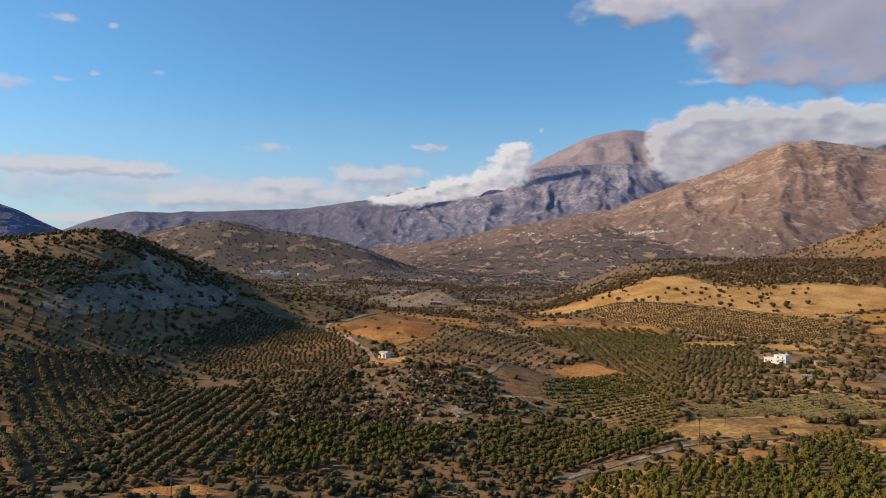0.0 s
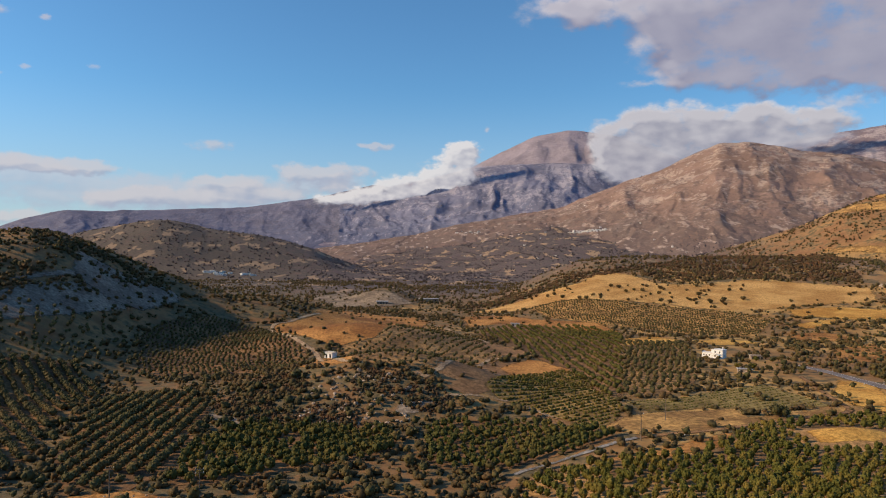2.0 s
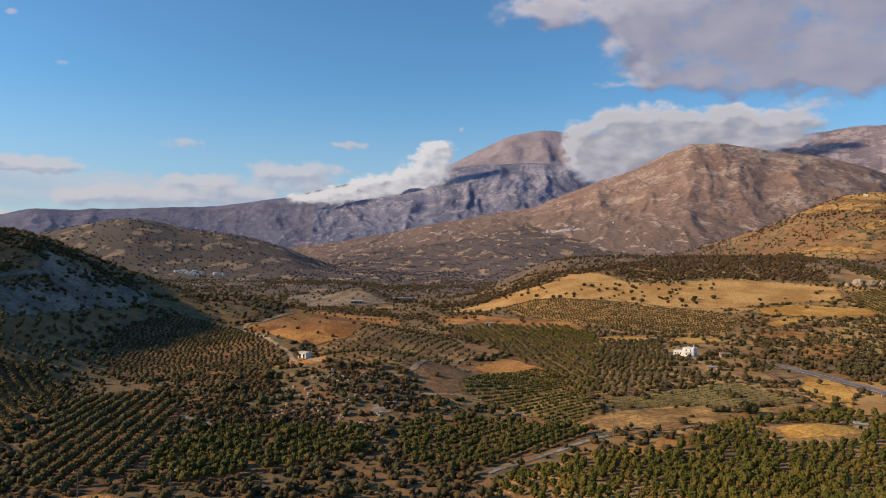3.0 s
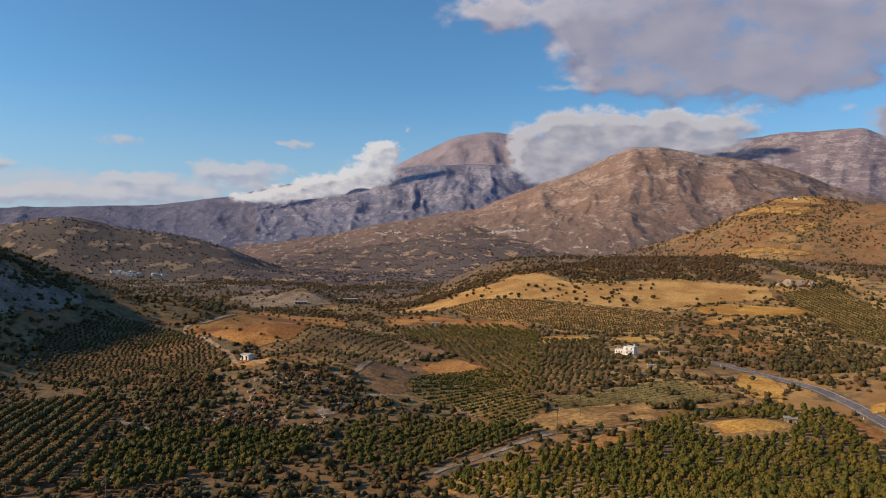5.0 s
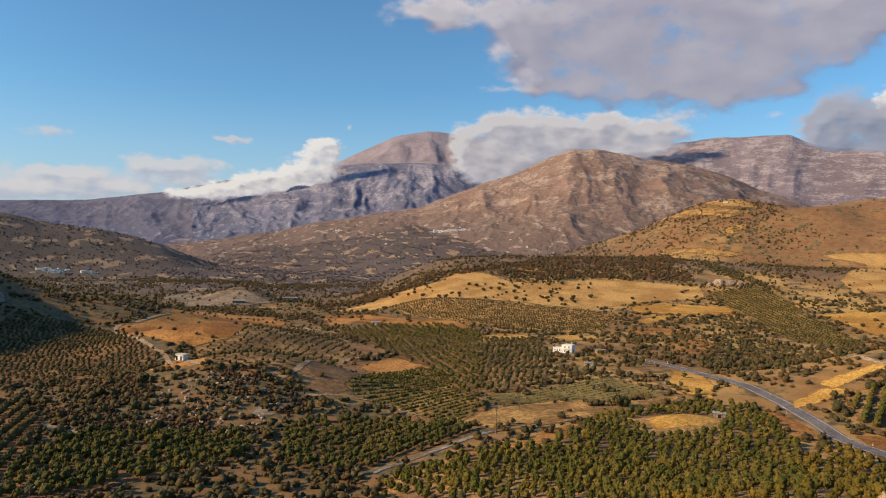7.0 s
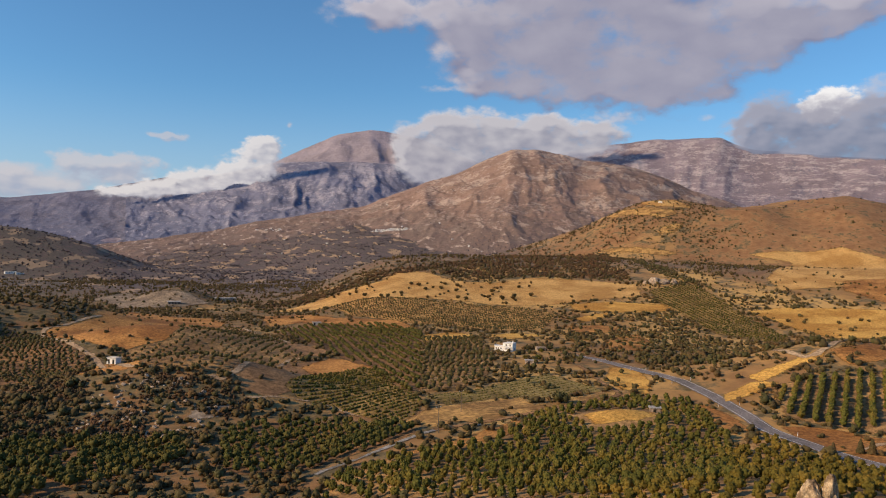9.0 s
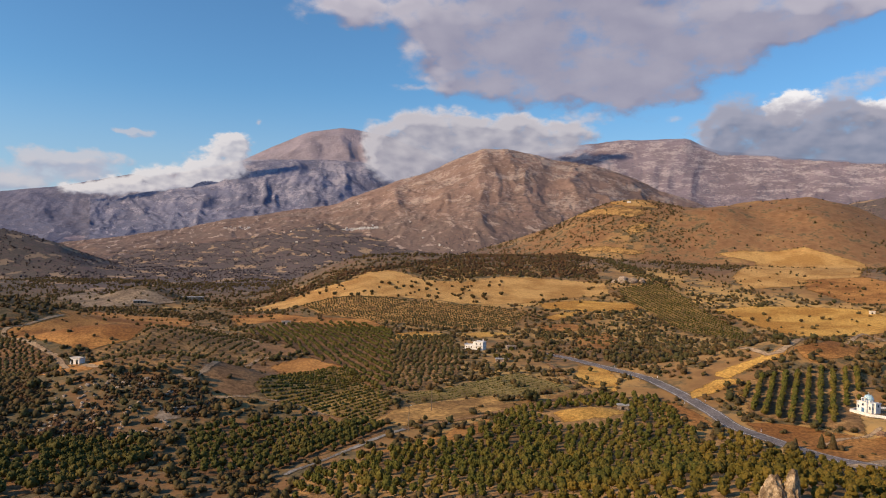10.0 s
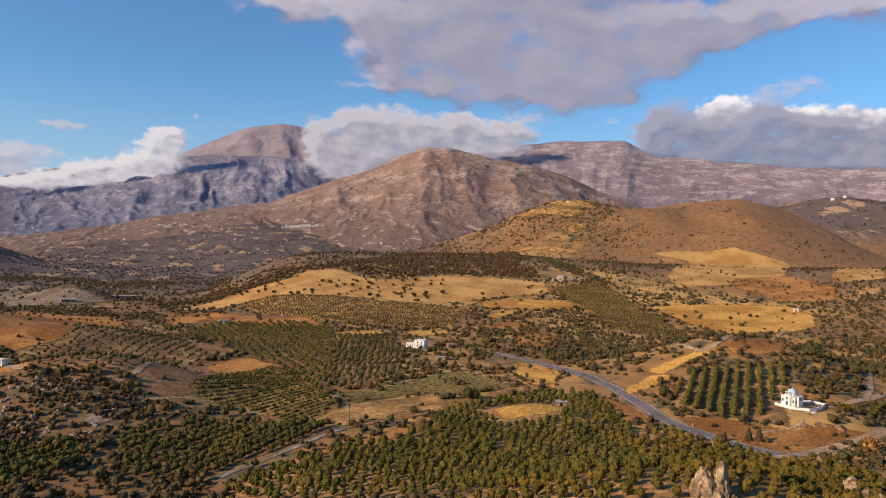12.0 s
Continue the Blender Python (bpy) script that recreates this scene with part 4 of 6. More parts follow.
# ---- trees and scrub ----
rng = np.random.default_rng(7)
GOLD = (1 + 5**0.5) / 2
ICO = np.array([(-1, GOLD, 0), (1, GOLD, 0), (-1, -GOLD, 0), (1, -GOLD, 0), (0, -1, GOLD), (0, 1, GOLD), (0, -1, -GOLD), (0, 1, -GOLD), (GOLD, 0, -1), (GOLD, 0, 1), (-GOLD, 0, -1), (-GOLD, 0, 1)]) / 1.902
ICO_FACES = np.array([(0, 11, 5), (0, 5, 1), (0, 1, 7), (0, 7, 10), (0, 10, 11), (1, 5, 9), (5, 11, 4), (11, 10, 2), (10, 7, 6), (7, 1, 8), (3, 9, 4), (3, 4, 2), (3, 2, 6), (3, 6, 8), (3, 8, 9), (4, 9, 5), (2, 4, 11), (6, 2, 10), (8, 6, 7), (9, 8, 1)])


def finer(v, f):
    """Each triangle cut in four, on the sphere."""
    v, seen, out = list(map(tuple, v)), {}, []

    def middle(a, b):
        key = (min(a, b), max(a, b))
        if key not in seen:
            m = (np.array(v[a]) + np.array(v[b])) / 2
            v.append(tuple(m / np.linalg.norm(m)))
            seen[key] = len(v) - 1
        return seen[key]

    for a, b, c in f:
        ab, bc, ca = middle(a, b), middle(b, c), middle(c, a)
        out += [(a, ab, ca), (b, bc, ab), (c, ca, bc), (ab, bc, ca)]
    return np.array(v), np.array(out)


ICO2, ICO2_FACES = finer(ICO, ICO_FACES)


def crown_shape(lumps, tufts, seed, fine=False, flat=0.8, spread=0.55, rugged=0.24):
    """Points and triangles of a crown about 1 in radius, its foot near 0: lumps of leaves with loose tufts on the outside."""
    g = np.random.default_rng(seed)
    ball, faces = (ICO2, ICO2_FACES) if fine else (ICO, ICO_FACES)
    vs, fs, count = [], [], 0
    centres = []
    for i in range(lumps):
        a, rad = g.uniform(0, 6.28), spread * g.uniform(0.25, 1.0) ** 0.6
        up = g.uniform(0.55, 1.35) * flat if i else 0.95 * flat
        if i == 0:
            rad = 0
        size = g.uniform(0.32, 0.52) if i else 0.58
        c = np.array([rad * math.cos(a), rad * math.sin(a), up])
        centres.append((c, size))
        stretch = np.array([g.uniform(0.85, 1.15), g.uniform(0.85, 1.15), g.uniform(0.7, 0.95)])
        v = ball * size * stretch * (1 + g.uniform(-rugged, rugged, (len(ball), 1))) + c
        vs.append(v)
        fs.append(faces + count)
        count += len(v)
    for _ in range(tufts):
        c, size = centres[g.integers(len(centres))]
        d = g.normal(size=3)
        d[2] = abs(d[2]) * 0.9 - 0.25
        d /= np.linalg.norm(d)
        p = c + d * size * g.uniform(0.85, 1.2)
        u = np.cross(d, g.normal(size=3))
        u /= np.linalg.norm(u)
        w = g.uniform(0.1, 0.26)
        vs.append(np.array([p - u * w * 0.6 - d * 0.06, p + u * w * 0.6 - d * 0.06, p + d * w * 1.2 + np.cross(d, u) * w * 0.4 + np.array([0, 0, 0.5 * w]), p + np.cross(d, u) * w * 0.7 - d * 0.02]))
        fs.append(np.array([(0, 1, 2), (0, 3, 1)]) + count)
        count += 4
    return np.concatenate(vs), np.concatenate(fs)


def dome_shape(seed, knobs, tufts, tall=0.72, fine=True):
    """Points and triangles of one rounded crown about 1 in radius: a rough dome studded with knobs of leaves."""
    g = np.random.default_rng(seed)
    squash = np.array([g.uniform(0.62, 0.76), g.uniform(0.62, 0.76), tall * g.uniform(0.88, 1.05)])
    middle = np.array([0, 0, 0.28 + squash[2]])
    core, faces = (ICO2, ICO2_FACES) if fine else (ICO, ICO_FACES)
    vs, fs = [core * squash * (1 + g.uniform(-0.15, 0.15, (len(core), 1))) + middle], [faces]
    count = len(core)
    for i in range(knobs):
        up = 1 - 1.45 * (i + 0.5) / knobs
        a = i * 2.4 + g.uniform(-0.4, 0.4)
        out = np.array([math.cos(a) * math.sqrt(1 - up * up), math.sin(a) * math.sqrt(1 - up * up), up])
        v = ICO * g.uniform(0.19, 0.31) * (1 + g.uniform(-0.2, 0.2, (12, 1))) + middle + out * squash * g.uniform(0.88, 1.08)
        vs.append(v)
        fs.append(ICO_FACES + count)
        count += 12
    for _ in range(tufts):
        out = g.normal(size=3)
        out[2] = abs(out[2]) - 0.3
        out /= np.linalg.norm(out)
        c = middle + out * squash * 1.08
        w = g.uniform(0.08, 0.17)
        vs.append(c + g.normal(0, w, (3, 3)))
        fs.append(np.array([(0, 1, 2)]) + count)
        count += 3
    return np.concatenate(vs), np.concatenate(fs)


def trunk_shape(height=0.75, wide=0.1, seed=0, limbs=3):
    """A tapered, slightly bent trunk that forks into limbs."""
    g = np.random.default_rng(seed)
    vs, fs, count = [], [], 0

    def pipe(a, b, ra, rb):
        nonlocal count
        a, b = np.array(a), np.array(b)
        for p, r in ((a, ra), ((a + b) / 2 + g.normal(size=3) * ra * 0.3, (ra + rb) / 2), (b, rb)):
            ang = np.arange(5) / 5 * 6.2832
            vs.append(np.stack([p[0] + r * np.cos(ang), p[1] + r * np.sin(ang), np.full(5, p[2])], -1))
        for k in range(2):
            for j in range(5):
                q, t = count + 5 * k + j, count + 5 * k + (j + 1) % 5
                fs.extend([(q, t, t + 5), (q, t + 5, q + 5)])
        count += 15

    fork = (g.uniform(-0.06, 0.06), g.uniform(-0.06, 0.06), height * 0.55)
    pipe((0, 0, -0.15), fork, wide, wide * 0.75)
    for i in range(limbs):
        a = 6.28 * i / limbs + g.uniform(-0.5, 0.5)
        pipe(fork, (0.42 * math.cos(a), 0.42 * math.sin(a), height * g.uniform(1.0, 1.3)), wide * 0.6, wide * 0.25)
    return np.concatenate(vs), np.array(fs)


def spread_out(name, shapes, places, sizes, material, tall=None, soft=True):
    """One mesh that repeats the shapes, turned by chance, at the places."""
    vs, fs, count = [], [], 0
    which = rng.integers(len(shapes), size=len(places))
    turn = rng.uniform(0, 6.2832, len(places))
    tall = np.ones(len(places)) if tall is None else tall
    for k, (v, f) in enumerate(shapes):
        mine = np.nonzero(which == k)[0]
        if not len(mine):
            continue
        c, s = np.cos(turn[mine])[:, None], np.sin(turn[mine])[:, None]
        size = sizes[mine][:, None]
        x = (v[None, :, 0] * c - v[None, :, 1] * s) * size + places[mine, 0][:, None]
        y = (v[None, :, 0] * s + v[None, :, 1] * c) * size + places[mine, 1][:, None]
        z = v[None, :, 2] * size * tall[mine][:, None] + places[mine, 2][:, None]
        vs.append(np.stack([x, y, z], -1).reshape(-1, 3))
        fs.append((f[None] + (np.arange(len(mine)) * len(v))[:, None, None]).reshape(-1, 3) + count)
        count += len(mine) * len(v)
    return quad_mesh(name, np.concatenate(vs), np.concatenate(fs), material, soft)


NEAR = [dome_shape(100 + i, 9, 16) for i in range(8)]
MID = [dome_shape(120 + i, 3, 6, 0.72, False) for i in range(8)]
FAR = [crown_shape(1, 5, 140 + i, False, 0.8, 0.35, 0.34) for i in range(8)]
LOW = [crown_shape(2, 5, 160 + i, False, 0.45, 0.75, 0.38) for i in range(10)]
LOW_FAR = [crown_shape(2, 2, 180 + i, False, 0.45, 0.75, 0.36) for i in range(10)]
OCTA = np.array([(1, 0, 0.1), (0, 1, -0.05), (-1, 0, 0.05), (0, -1, -0.1), (0.1, 0.1, 1), (0, 0, -1)], float)
OCTA_FACES = np.array([(0, 1, 4), (1, 2, 4), (2, 3, 4), (3, 0, 4), (1, 0, 5), (2, 1, 5), (3, 2, 5), (0, 3, 5)])
SPOT = [(OCTA * (0.55, 0.5, 0.42) * (1 + 0.3 * np.random.default_rng(190 + i).uniform(-1, 1, (6, 1))) + (0, 0, 0.3), OCTA_FACES) for i in range(6)]
STEMS = [(np.array([(0.1, 0, -0.1), (-0.06, 0.09, -0.1), (-0.06, -0.09, -0.1), (0.05 + lean, 0, 0.6), (lean - 0.04, 0.05, 0.6), (lean - 0.04, -0.05, 0.6)]), np.array([(0, 1, 4), (0, 4, 3), (1, 2, 5), (1, 5, 4), (2, 0, 3), (2, 3, 5)])) for lean in (-0.12, 0.0, 0.1, 0.16)]
PLANTED = []  # outlines of the groves so far
CLOSE = []  # orchard trees kept as things of their own


def rows_in(outline, gap, along, turn, jitter=0.5, skip=0.06):
    """Places in rows within the outline; turn is the bearing of the rows."""
    xs, ys = np.array(outline, float).T
    cx, cy, reach = xs.mean(), ys.mean(), np.hypot(np.ptp(xs), np.ptp(ys))
    u, v = np.meshgrid(np.arange(-reach, reach, gap), np.arange(-reach, reach, along))
    u, v = u.ravel(), v.ravel()
    a = radians(turn)
    v = v + along * lattice(np.round(u / gap), np.round(u / gap) * 0, 5)
    bow = 1.2 * np.sin(v / 37.0)
    x = cx + (u + bow) * math.cos(a) + v * math.sin(a) + rng.normal(0, jitter * 0.5, len(u))
    y = cy - (u + bow) * math.sin(a) + v * math.cos(a) + rng.normal(0, jitter * 0.5, len(u))
    keep = inside(x, y, outline) & (rng.random(len(u)) > skip)
    x, y = x[keep], y[keep]
    return np.stack([x, y, land(x, y)], -1)


def clear(places, lines=True):
    """Drops places on roads."""
    ok = np.ones(len(places), bool)
    for line, half in LINES:
        for i in range(0, len(line), 2):
            ok &= np.hypot(places[:, 0] - line[i, 0], places[:, 1] - line[i, 1]) > half + 1.0
    return places[ok]


def grove(name, label, outline, gap, along, turn, size, material, jitter=0.4, skip=0.05, close=0, tall=1.0):
    places = clear(rows_in(outline, gap, along, turn, jitter, skip))
    for other in PLANTED:
        places = places[~inside(places[:, 0], places[:, 1], other)]
    PLANTED.append(outline)
    sizes = size * rng.uniform(0.78, 1.18, len(places))
    if close:
        order = np.argsort(np.hypot(places[:, 0] - 75, places[:, 1] - 170))
        CLOSE.extend(zip(places[order[:close]], sizes[order[:close]]))
        places, sizes = places[order[close:]], sizes[order[close:]]
    r = np.hypot(places[:, 0], places[:, 1]).mean()
    shapes = NEAR if r < 300 else MID if r < 480 else FAR
    ob = new(name, spread_out(name, shapes, places, sizes, material, np.full(len(places), tall)))
    tagged(ob, label, "trees", kind="stuff")
    if r < 480:
        stems = new("trunk", spread_out("trunk", STEMS, places, sizes, BARK))
        stems.parent = ob
    return ob


PLANTED.append([(120, 190), (118, 205), (134, 213), (146, 205), (153, 197), (139, 188)])  # the bare mound
grove("orchard", "dense orchard of rounded yellow green trees", [(29, 168), (39, 179), (51, 183), (62, 184), (79, 185), (92, 192), (109, 211), (131, 222), (159, 223), (174, 213), (164, 191), (153, 169), (97, 99)], 4.0, 2.9, 160, 1.2, ORCHARD, jitter=0.7, close=300, tall=1.15)
grove("orchard", "yellow green orchard trees in loose rows", [(50, 111), (71, 120), (128, 153), (165, 166), (162, 147), (167, 136), (178, 123), (180, 107), (109, 64)], 4.2, 3.1, 170, 1.28, SUNLIT_ORCHARD, jitter=0.7, close=0, tall=1.15)
grove("olive_grove", "dark olive grove beside the farm lane", [(13, 232), (28, 239), (44, 237), (57, 228), (67, 216), (69, 205), (59, 201), (46, 196), (35, 192), (23, 190), (11, 194)], 4.2, 3.0, 55, 1.42, GREEN_OLIVE, close=0, tall=1.1)
grove("olive_grove", "young olive grove on grey soil", [(-24, 371), (-6, 382), (30, 553), (48, 511), (57, 399), (61, 378), (27, 285), (11, 275), (-5, 280), (-14, 290)], 4.8, 4.2, 21, 1.1, OLIVE, jitter=1.0, close=0, tall=1.0)
grove("orchard", "deep green orchard in straight rows", [(62, 499), (88, 539), (145, 518), (153, 459), (113, 335), (86, 258), (81, 271), (86, 335), (80, 357), (78, 387), (72, 437)], 5.0, 3.7, -177, 1.5, GREEN_OLIVE, jitter=0.8, close=0, tall=1.0)
grove("olive_grove", "small olive trees on dry straw soil", [(141, 425), (175, 407), (148, 328), (126, 285), (107, 265), (88, 260), (107, 320)], 5.0, 3.2, 108, 1.42, OLIVE, close=0, tall=1.0)
grove("olive_grove", "olive trees in rows below the golden spur", [(127, 645), (159, 646), (190, 623), (226, 588), (272, 551), (291, 519), (240, 450), (203, 453), (184, 490), (155, 522), (132, 576)], 5.6, 3.0, 60, 1.5, OLIVE, close=0, tall=1.0)
grove("olive_grove", "long olive grove climbing the slope", [(420, 573), (477, 578), (447, 503), (409, 420), (391, 376), (363, 361), (356, 405), (384, 480), (396, 527)], 4.4, 3.4, -168, 1.5, GREEN_OLIVE, close=0, tall=1.0)
grove("orchard", "tall orchard rows beside the white chapel", [(202, 199), (215, 207), (228, 203), (256, 193), (235, 177), (218, 166), (202, 150), (197, 160), (190, 171), (189, 183)], 4.0, 2.2, 49, 1.2, ORCHARD, jitter=0.25, close=0, tall=1.3)
grove("olive_grove", "olive grove in long rows on the hill foot", [(-182, 294), (-162, 314), (-139, 330), (-112, 294), (-115, 259), (-99, 208), (-95, 178), (-104, 169)], 4.6, 3.0, 143, 1.62, OLIVE, close=0, tall=1.0)
grove("olive_grove", "shaded olive grove in slanting rows", [(-92, 204), (-107, 283), (-78, 288), (-63, 259), (-58, 217), (-57, 190), (-62, 176), (-78, 179)], 4.4, 3.1, -1, 1.58, OLIVE, close=0, tall=1.0)
grove("olive_grove", "dense olive grove on the valley floor", [(-54, 180), (-57, 217), (-47, 237), (-29, 234), (-14, 231), (4, 226), (0, 203), (-21, 192), (-43, 181)], 4.3, 3.1, 37, 1.58, GREEN_OLIVE, close=0, tall=1.15)
grove("olive_grove", "small olive trees on ochre terraces", [(-135, 399), (-133, 444), (-116, 482), (-81, 466), (-43, 374), (-30, 297), (-56, 327), (-87, 335), (-113, 335)], 5.2, 2.6, 95, 1.25, OLIVE, close=0, tall=1.0)
TAKEN.append(([(-203, 336), (-188, 354), (-166, 380), (-153, 402), (-144, 378), (-162, 345), (-188, 312)], 0.04))
grove("olive_grove", "upright olive rows on the hill flank", [(-203, 336), (-188, 354), (-166, 380), (-153, 402), (-144, 378), (-162, 345), (-188, 312)], 7.0, 3.6, 160, 1.25, OLIVE, jitter=1.2, close=0, tall=1.25)
TAKEN.append(([(-188, 304), (-159, 345), (-139, 365), (-141, 336), (-178, 287)], 0.04))
grove("olive_grove", "olive trees along the hill terrace", [(-188, 304), (-159, 345), (-139, 365), (-141, 336), (-178, 287)], 5.0, 3.2, 100, 1.25, OLIVE, close=0, tall=1.0)
TAKEN.append(([(-34, 240), (-30, 267), (-13, 279), (17, 262), (22, 255), (14, 242), (-3, 227), (-23, 228)], 0.45))
WOODS = [[(60, 714), (129, 791), (194, 790), (236, 777), (342, 817), (555, 993), (584, 890), (436, 625), (349, 682), (285, 680), (249, 754), (198, 731), (155, 731), (116, 712)],
    [(556, 820), (522, 686), (488, 574), (468, 534), (505, 470), (480, 447), (461, 510), (481, 584), (481, 652)],
    [(277, 207), (496, 297), (287, 172), (262, 171), (265, 187)],
    [(-229, 470), (-193, 503), (-175, 520), (-151, 524), (-150, 494), (-165, 469), (-182, 448), (-199, 449), (-212, 443)],
    [(-241, 389), (-219, 409), (-192, 416), (-174, 436), (-169, 416), (-195, 377), (-216, 348)]]
SLOPES = [[(239, 419), (344, 499), (385, 486), (353, 412), (297, 322), (202, 224), (191, 235), (214, 302), (210, 345)],
    [(693, 991), (739, 915), (781, 857), (790, 805), (723, 804), (645, 862), (620, 947)]]
RUBBLE = [(-34, 240), (-30, 267), (-13, 279), (17, 262), (22, 255), (14, 242), (-3, 227), (-23, 228)]
BARE = [(-76, 167), (-73, 173), (-62, 176), (-51, 172), (-49, 169)]
VILLAGES = [([(-329, 1346), (-297, 1325)], 14, 9, 0.6, 0.85), ([(-267, 1333), (-244, 1336)], 10, 8, 0.45, 0.7), ([(268, 2791), (371, 2682)], 14, 25, 0.5, 0.75), ([(-348, 1664), (127, 2473), (523, 2146), (847, 2216)], 26, 300, 0.4, 0.6)]
YELLOW = [(78, 671), (115, 701), (154, 723), (196, 724), (234, 769), (252, 742), (263, 686), (296, 661), (345, 674), (390, 642), (427, 603), (398, 554), (356, 558), (328, 557), (300, 554), (263, 565), (230, 600), (195, 621), (160, 652), (127, 645), (101, 647)]
STUBBLE = [(440, 466), (471, 464), (513, 439), (541, 405), (529, 375), (492, 347), (453, 343), (419, 363), (418, 389), (429, 422)]
VINES = [(37, 271), (62, 325), (83, 334), (89, 306), (83, 244), (73, 225), (66, 219), (60, 233), (52, 248), (41, 260)]
GREY_VINES = [(86, 253), (109, 258), (152, 280), (156, 255), (157, 242), (130, 234), (114, 242), (89, 236)]


def vine_rows(name, label, outline, gap, turn, size):
    places = rows_in(outline, gap, 1.5, turn, 0.25, 0.1)
    ob = new(name, spread_out(name, LOW_FAR, places, size * rng.uniform(0.7, 1.2, len(places)), VINE))
    return tagged(ob, label, "vines", kind="stuff")


vine_rows("vineyard", "leafy green vine rows turning yellow", VINES, 3.6, 61, 0.98)
vine_rows("vineyard", "low grey green vine rows", GREY_VINES, 3.0, 64, 0.55)


def tree(name, label, seed, material, spread=0.55, flat=0.8, limbs=3, category="tree", lumps=9, tufts=190, trunk=0.1, rounded=False):
    """A single tree: an Empty at its foot with a trunk and a crown of leaf clumps, 1 in radius."""
    base = tagged(new(name), label, category)
    v, f = trunk_shape(0.8, trunk, seed, limbs)
    stem = new("trunk", quad_mesh("trunk", v, f, BARK))
    v, f = dome_shape(seed, 14, 36, 0.76) if rounded else crown_shape(lumps, tufts, seed, False, flat, spread)
    head = new("crown", quad_mesh("crown", v, f, material, True))
    stem.parent = head.parent = base
    return base


def plant(pattern, place, size, tall=1.0):
    m = Matrix.LocRotScale(Vector(place), Euler((0, 0, rng.uniform(0, 6.28))), None)
    ob = copy_thing(pattern, m)
    ob.scale = (size, size, size * tall)
    return ob


def set_down(pattern, place, size):
    pattern.matrix_basis = Matrix.Translation(Vector(place))
    pattern.scale = (size, size, size)


near_trees = [tree("orchard_tree", "rounded yellow green orchard tree in dense rows", 300 + i, ORCHARD, trunk=0.08, rounded=True) for i in range(6)]
for ob in near_trees:
    tagged(ob, group="trees of the near orchard")
for i, (place, size) in enumerate(CLOSE):
    if i < 6:
        set_down(near_trees[i], place, size)
    else:
        plant(near_trees[i % 6], place, size, rng.uniform(1.05, 1.3))

# scattered trees on the stubble
lone = [tree("oak_tree", "dark rounded oak standing on the golden stubble", 320 + i, BRUSH) for i in range(4)]
for ob in lone:
    tagged(ob, group="trees on the stubble")
count = 0
for outline, number in ((YELLOW, 95), (STUBBLE, 9)):
    xs, ys = np.array(outline, float).T
    placed = 0
    while placed < number:
        x, y = rng.uniform(xs.min(), xs.max()), rng.uniform(ys.min(), ys.max())
        if not inside(np.array([x]), np.array([y]), outline)[0] or rough(np.array([x / 60]), np.array([y / 60]), 5)[0] < 0.5:
            continue
        place, size = (x, y, float(land(x, y))), rng.uniform(1.0, 2.5)
        if count < 4:
            set_down(lone[count], place, size)
        else:
            plant(lone[count % 4], place, size)
        count, placed = count + 1, placed + 1


def wild(inner, outer, area, low, high, seed, need):
    """Random places for scrub between two distances, thicker in clumps, few in fields."""
    g = np.random.default_rng(seed)
    number = int(radians(104) / 2 * (outer**2 - inner**2) / area)
    r = np.sqrt(g.uniform(inner**2, outer**2, number))
    a = np.radians(g.uniform(-38, 66, number))
    x, y = r * np.sin(a), r * np.cos(a)
    clump = fractal(x / 45, y / 45, seed, 4, 0.6) + 0.25 * (fractal(x / 9, y / 9, seed + 7, 2) - 0.5)
    chance = np.where(clump > need, 1.0, 0.12)
    for outline in WOODS:
        chance = np.where(inside(x, y, outline), 1.0, chance)
    for outline, stays in TAKEN:
        chance = np.where(inside(x, y, outline), stays, chance)
    chance = chance * np.where((r > 1000) & (r < 1900) & (np.degrees(a) > 41), 0.08, 1.0)
    chance = chance * np.where((r < 720) & (np.degrees(a) > 13), 0.8, 1.0)
    keep = g.random(number) < chance
    places = clear(np.stack([x, y, land(x, y)], -1)[keep])
    return places, g.uniform(low, high, len(places)) * (0.75 + 0.5 * g.random(len(places)))


def scrub(name, label, shapes, where, material, tall=1.0):
    places, sizes = where
    return tagged(new(name, spread_out(name, shapes, places, sizes, material, np.full(len(places), tall))), label, "scrub", kind="stuff")


scrub("scrub", "dark olive brown maquis bushes on the slopes", LOW, wild(95, 330, 8.0, 0.7, 2.1, 11, 0.34), BRUSH, 1.0)
scrub("scrub", "grey green wild olive and carob bushes", MID, wild(95, 420, 60, 1.0, 2.0, 12, 0.47), OLIVE)
scrub("scrub", "maquis bushes on the farther slopes", LOW_FAR, wild(330, 700, 20, 0.9, 2.4, 13, 0.40), BRUSH, 1.05)
scrub("scrub", "grey green trees along the hedges", FAR, wild(420, 800, 110, 1.2, 2.5, 14, 0.48), OLIVE)
scrub("scrub", "dark trees and bushes on the far slopes", SPOT, wild(700, 1300, 38, 1.5, 3.5, 15, 0.48), BRUSH, 1.25)
scrub("scrub", "dark scrub dotted over the valley floor", SPOT, wild(1300, 2700, 140, 1.8, 4.6, 16, 0.47), HAZED_BRUSH)


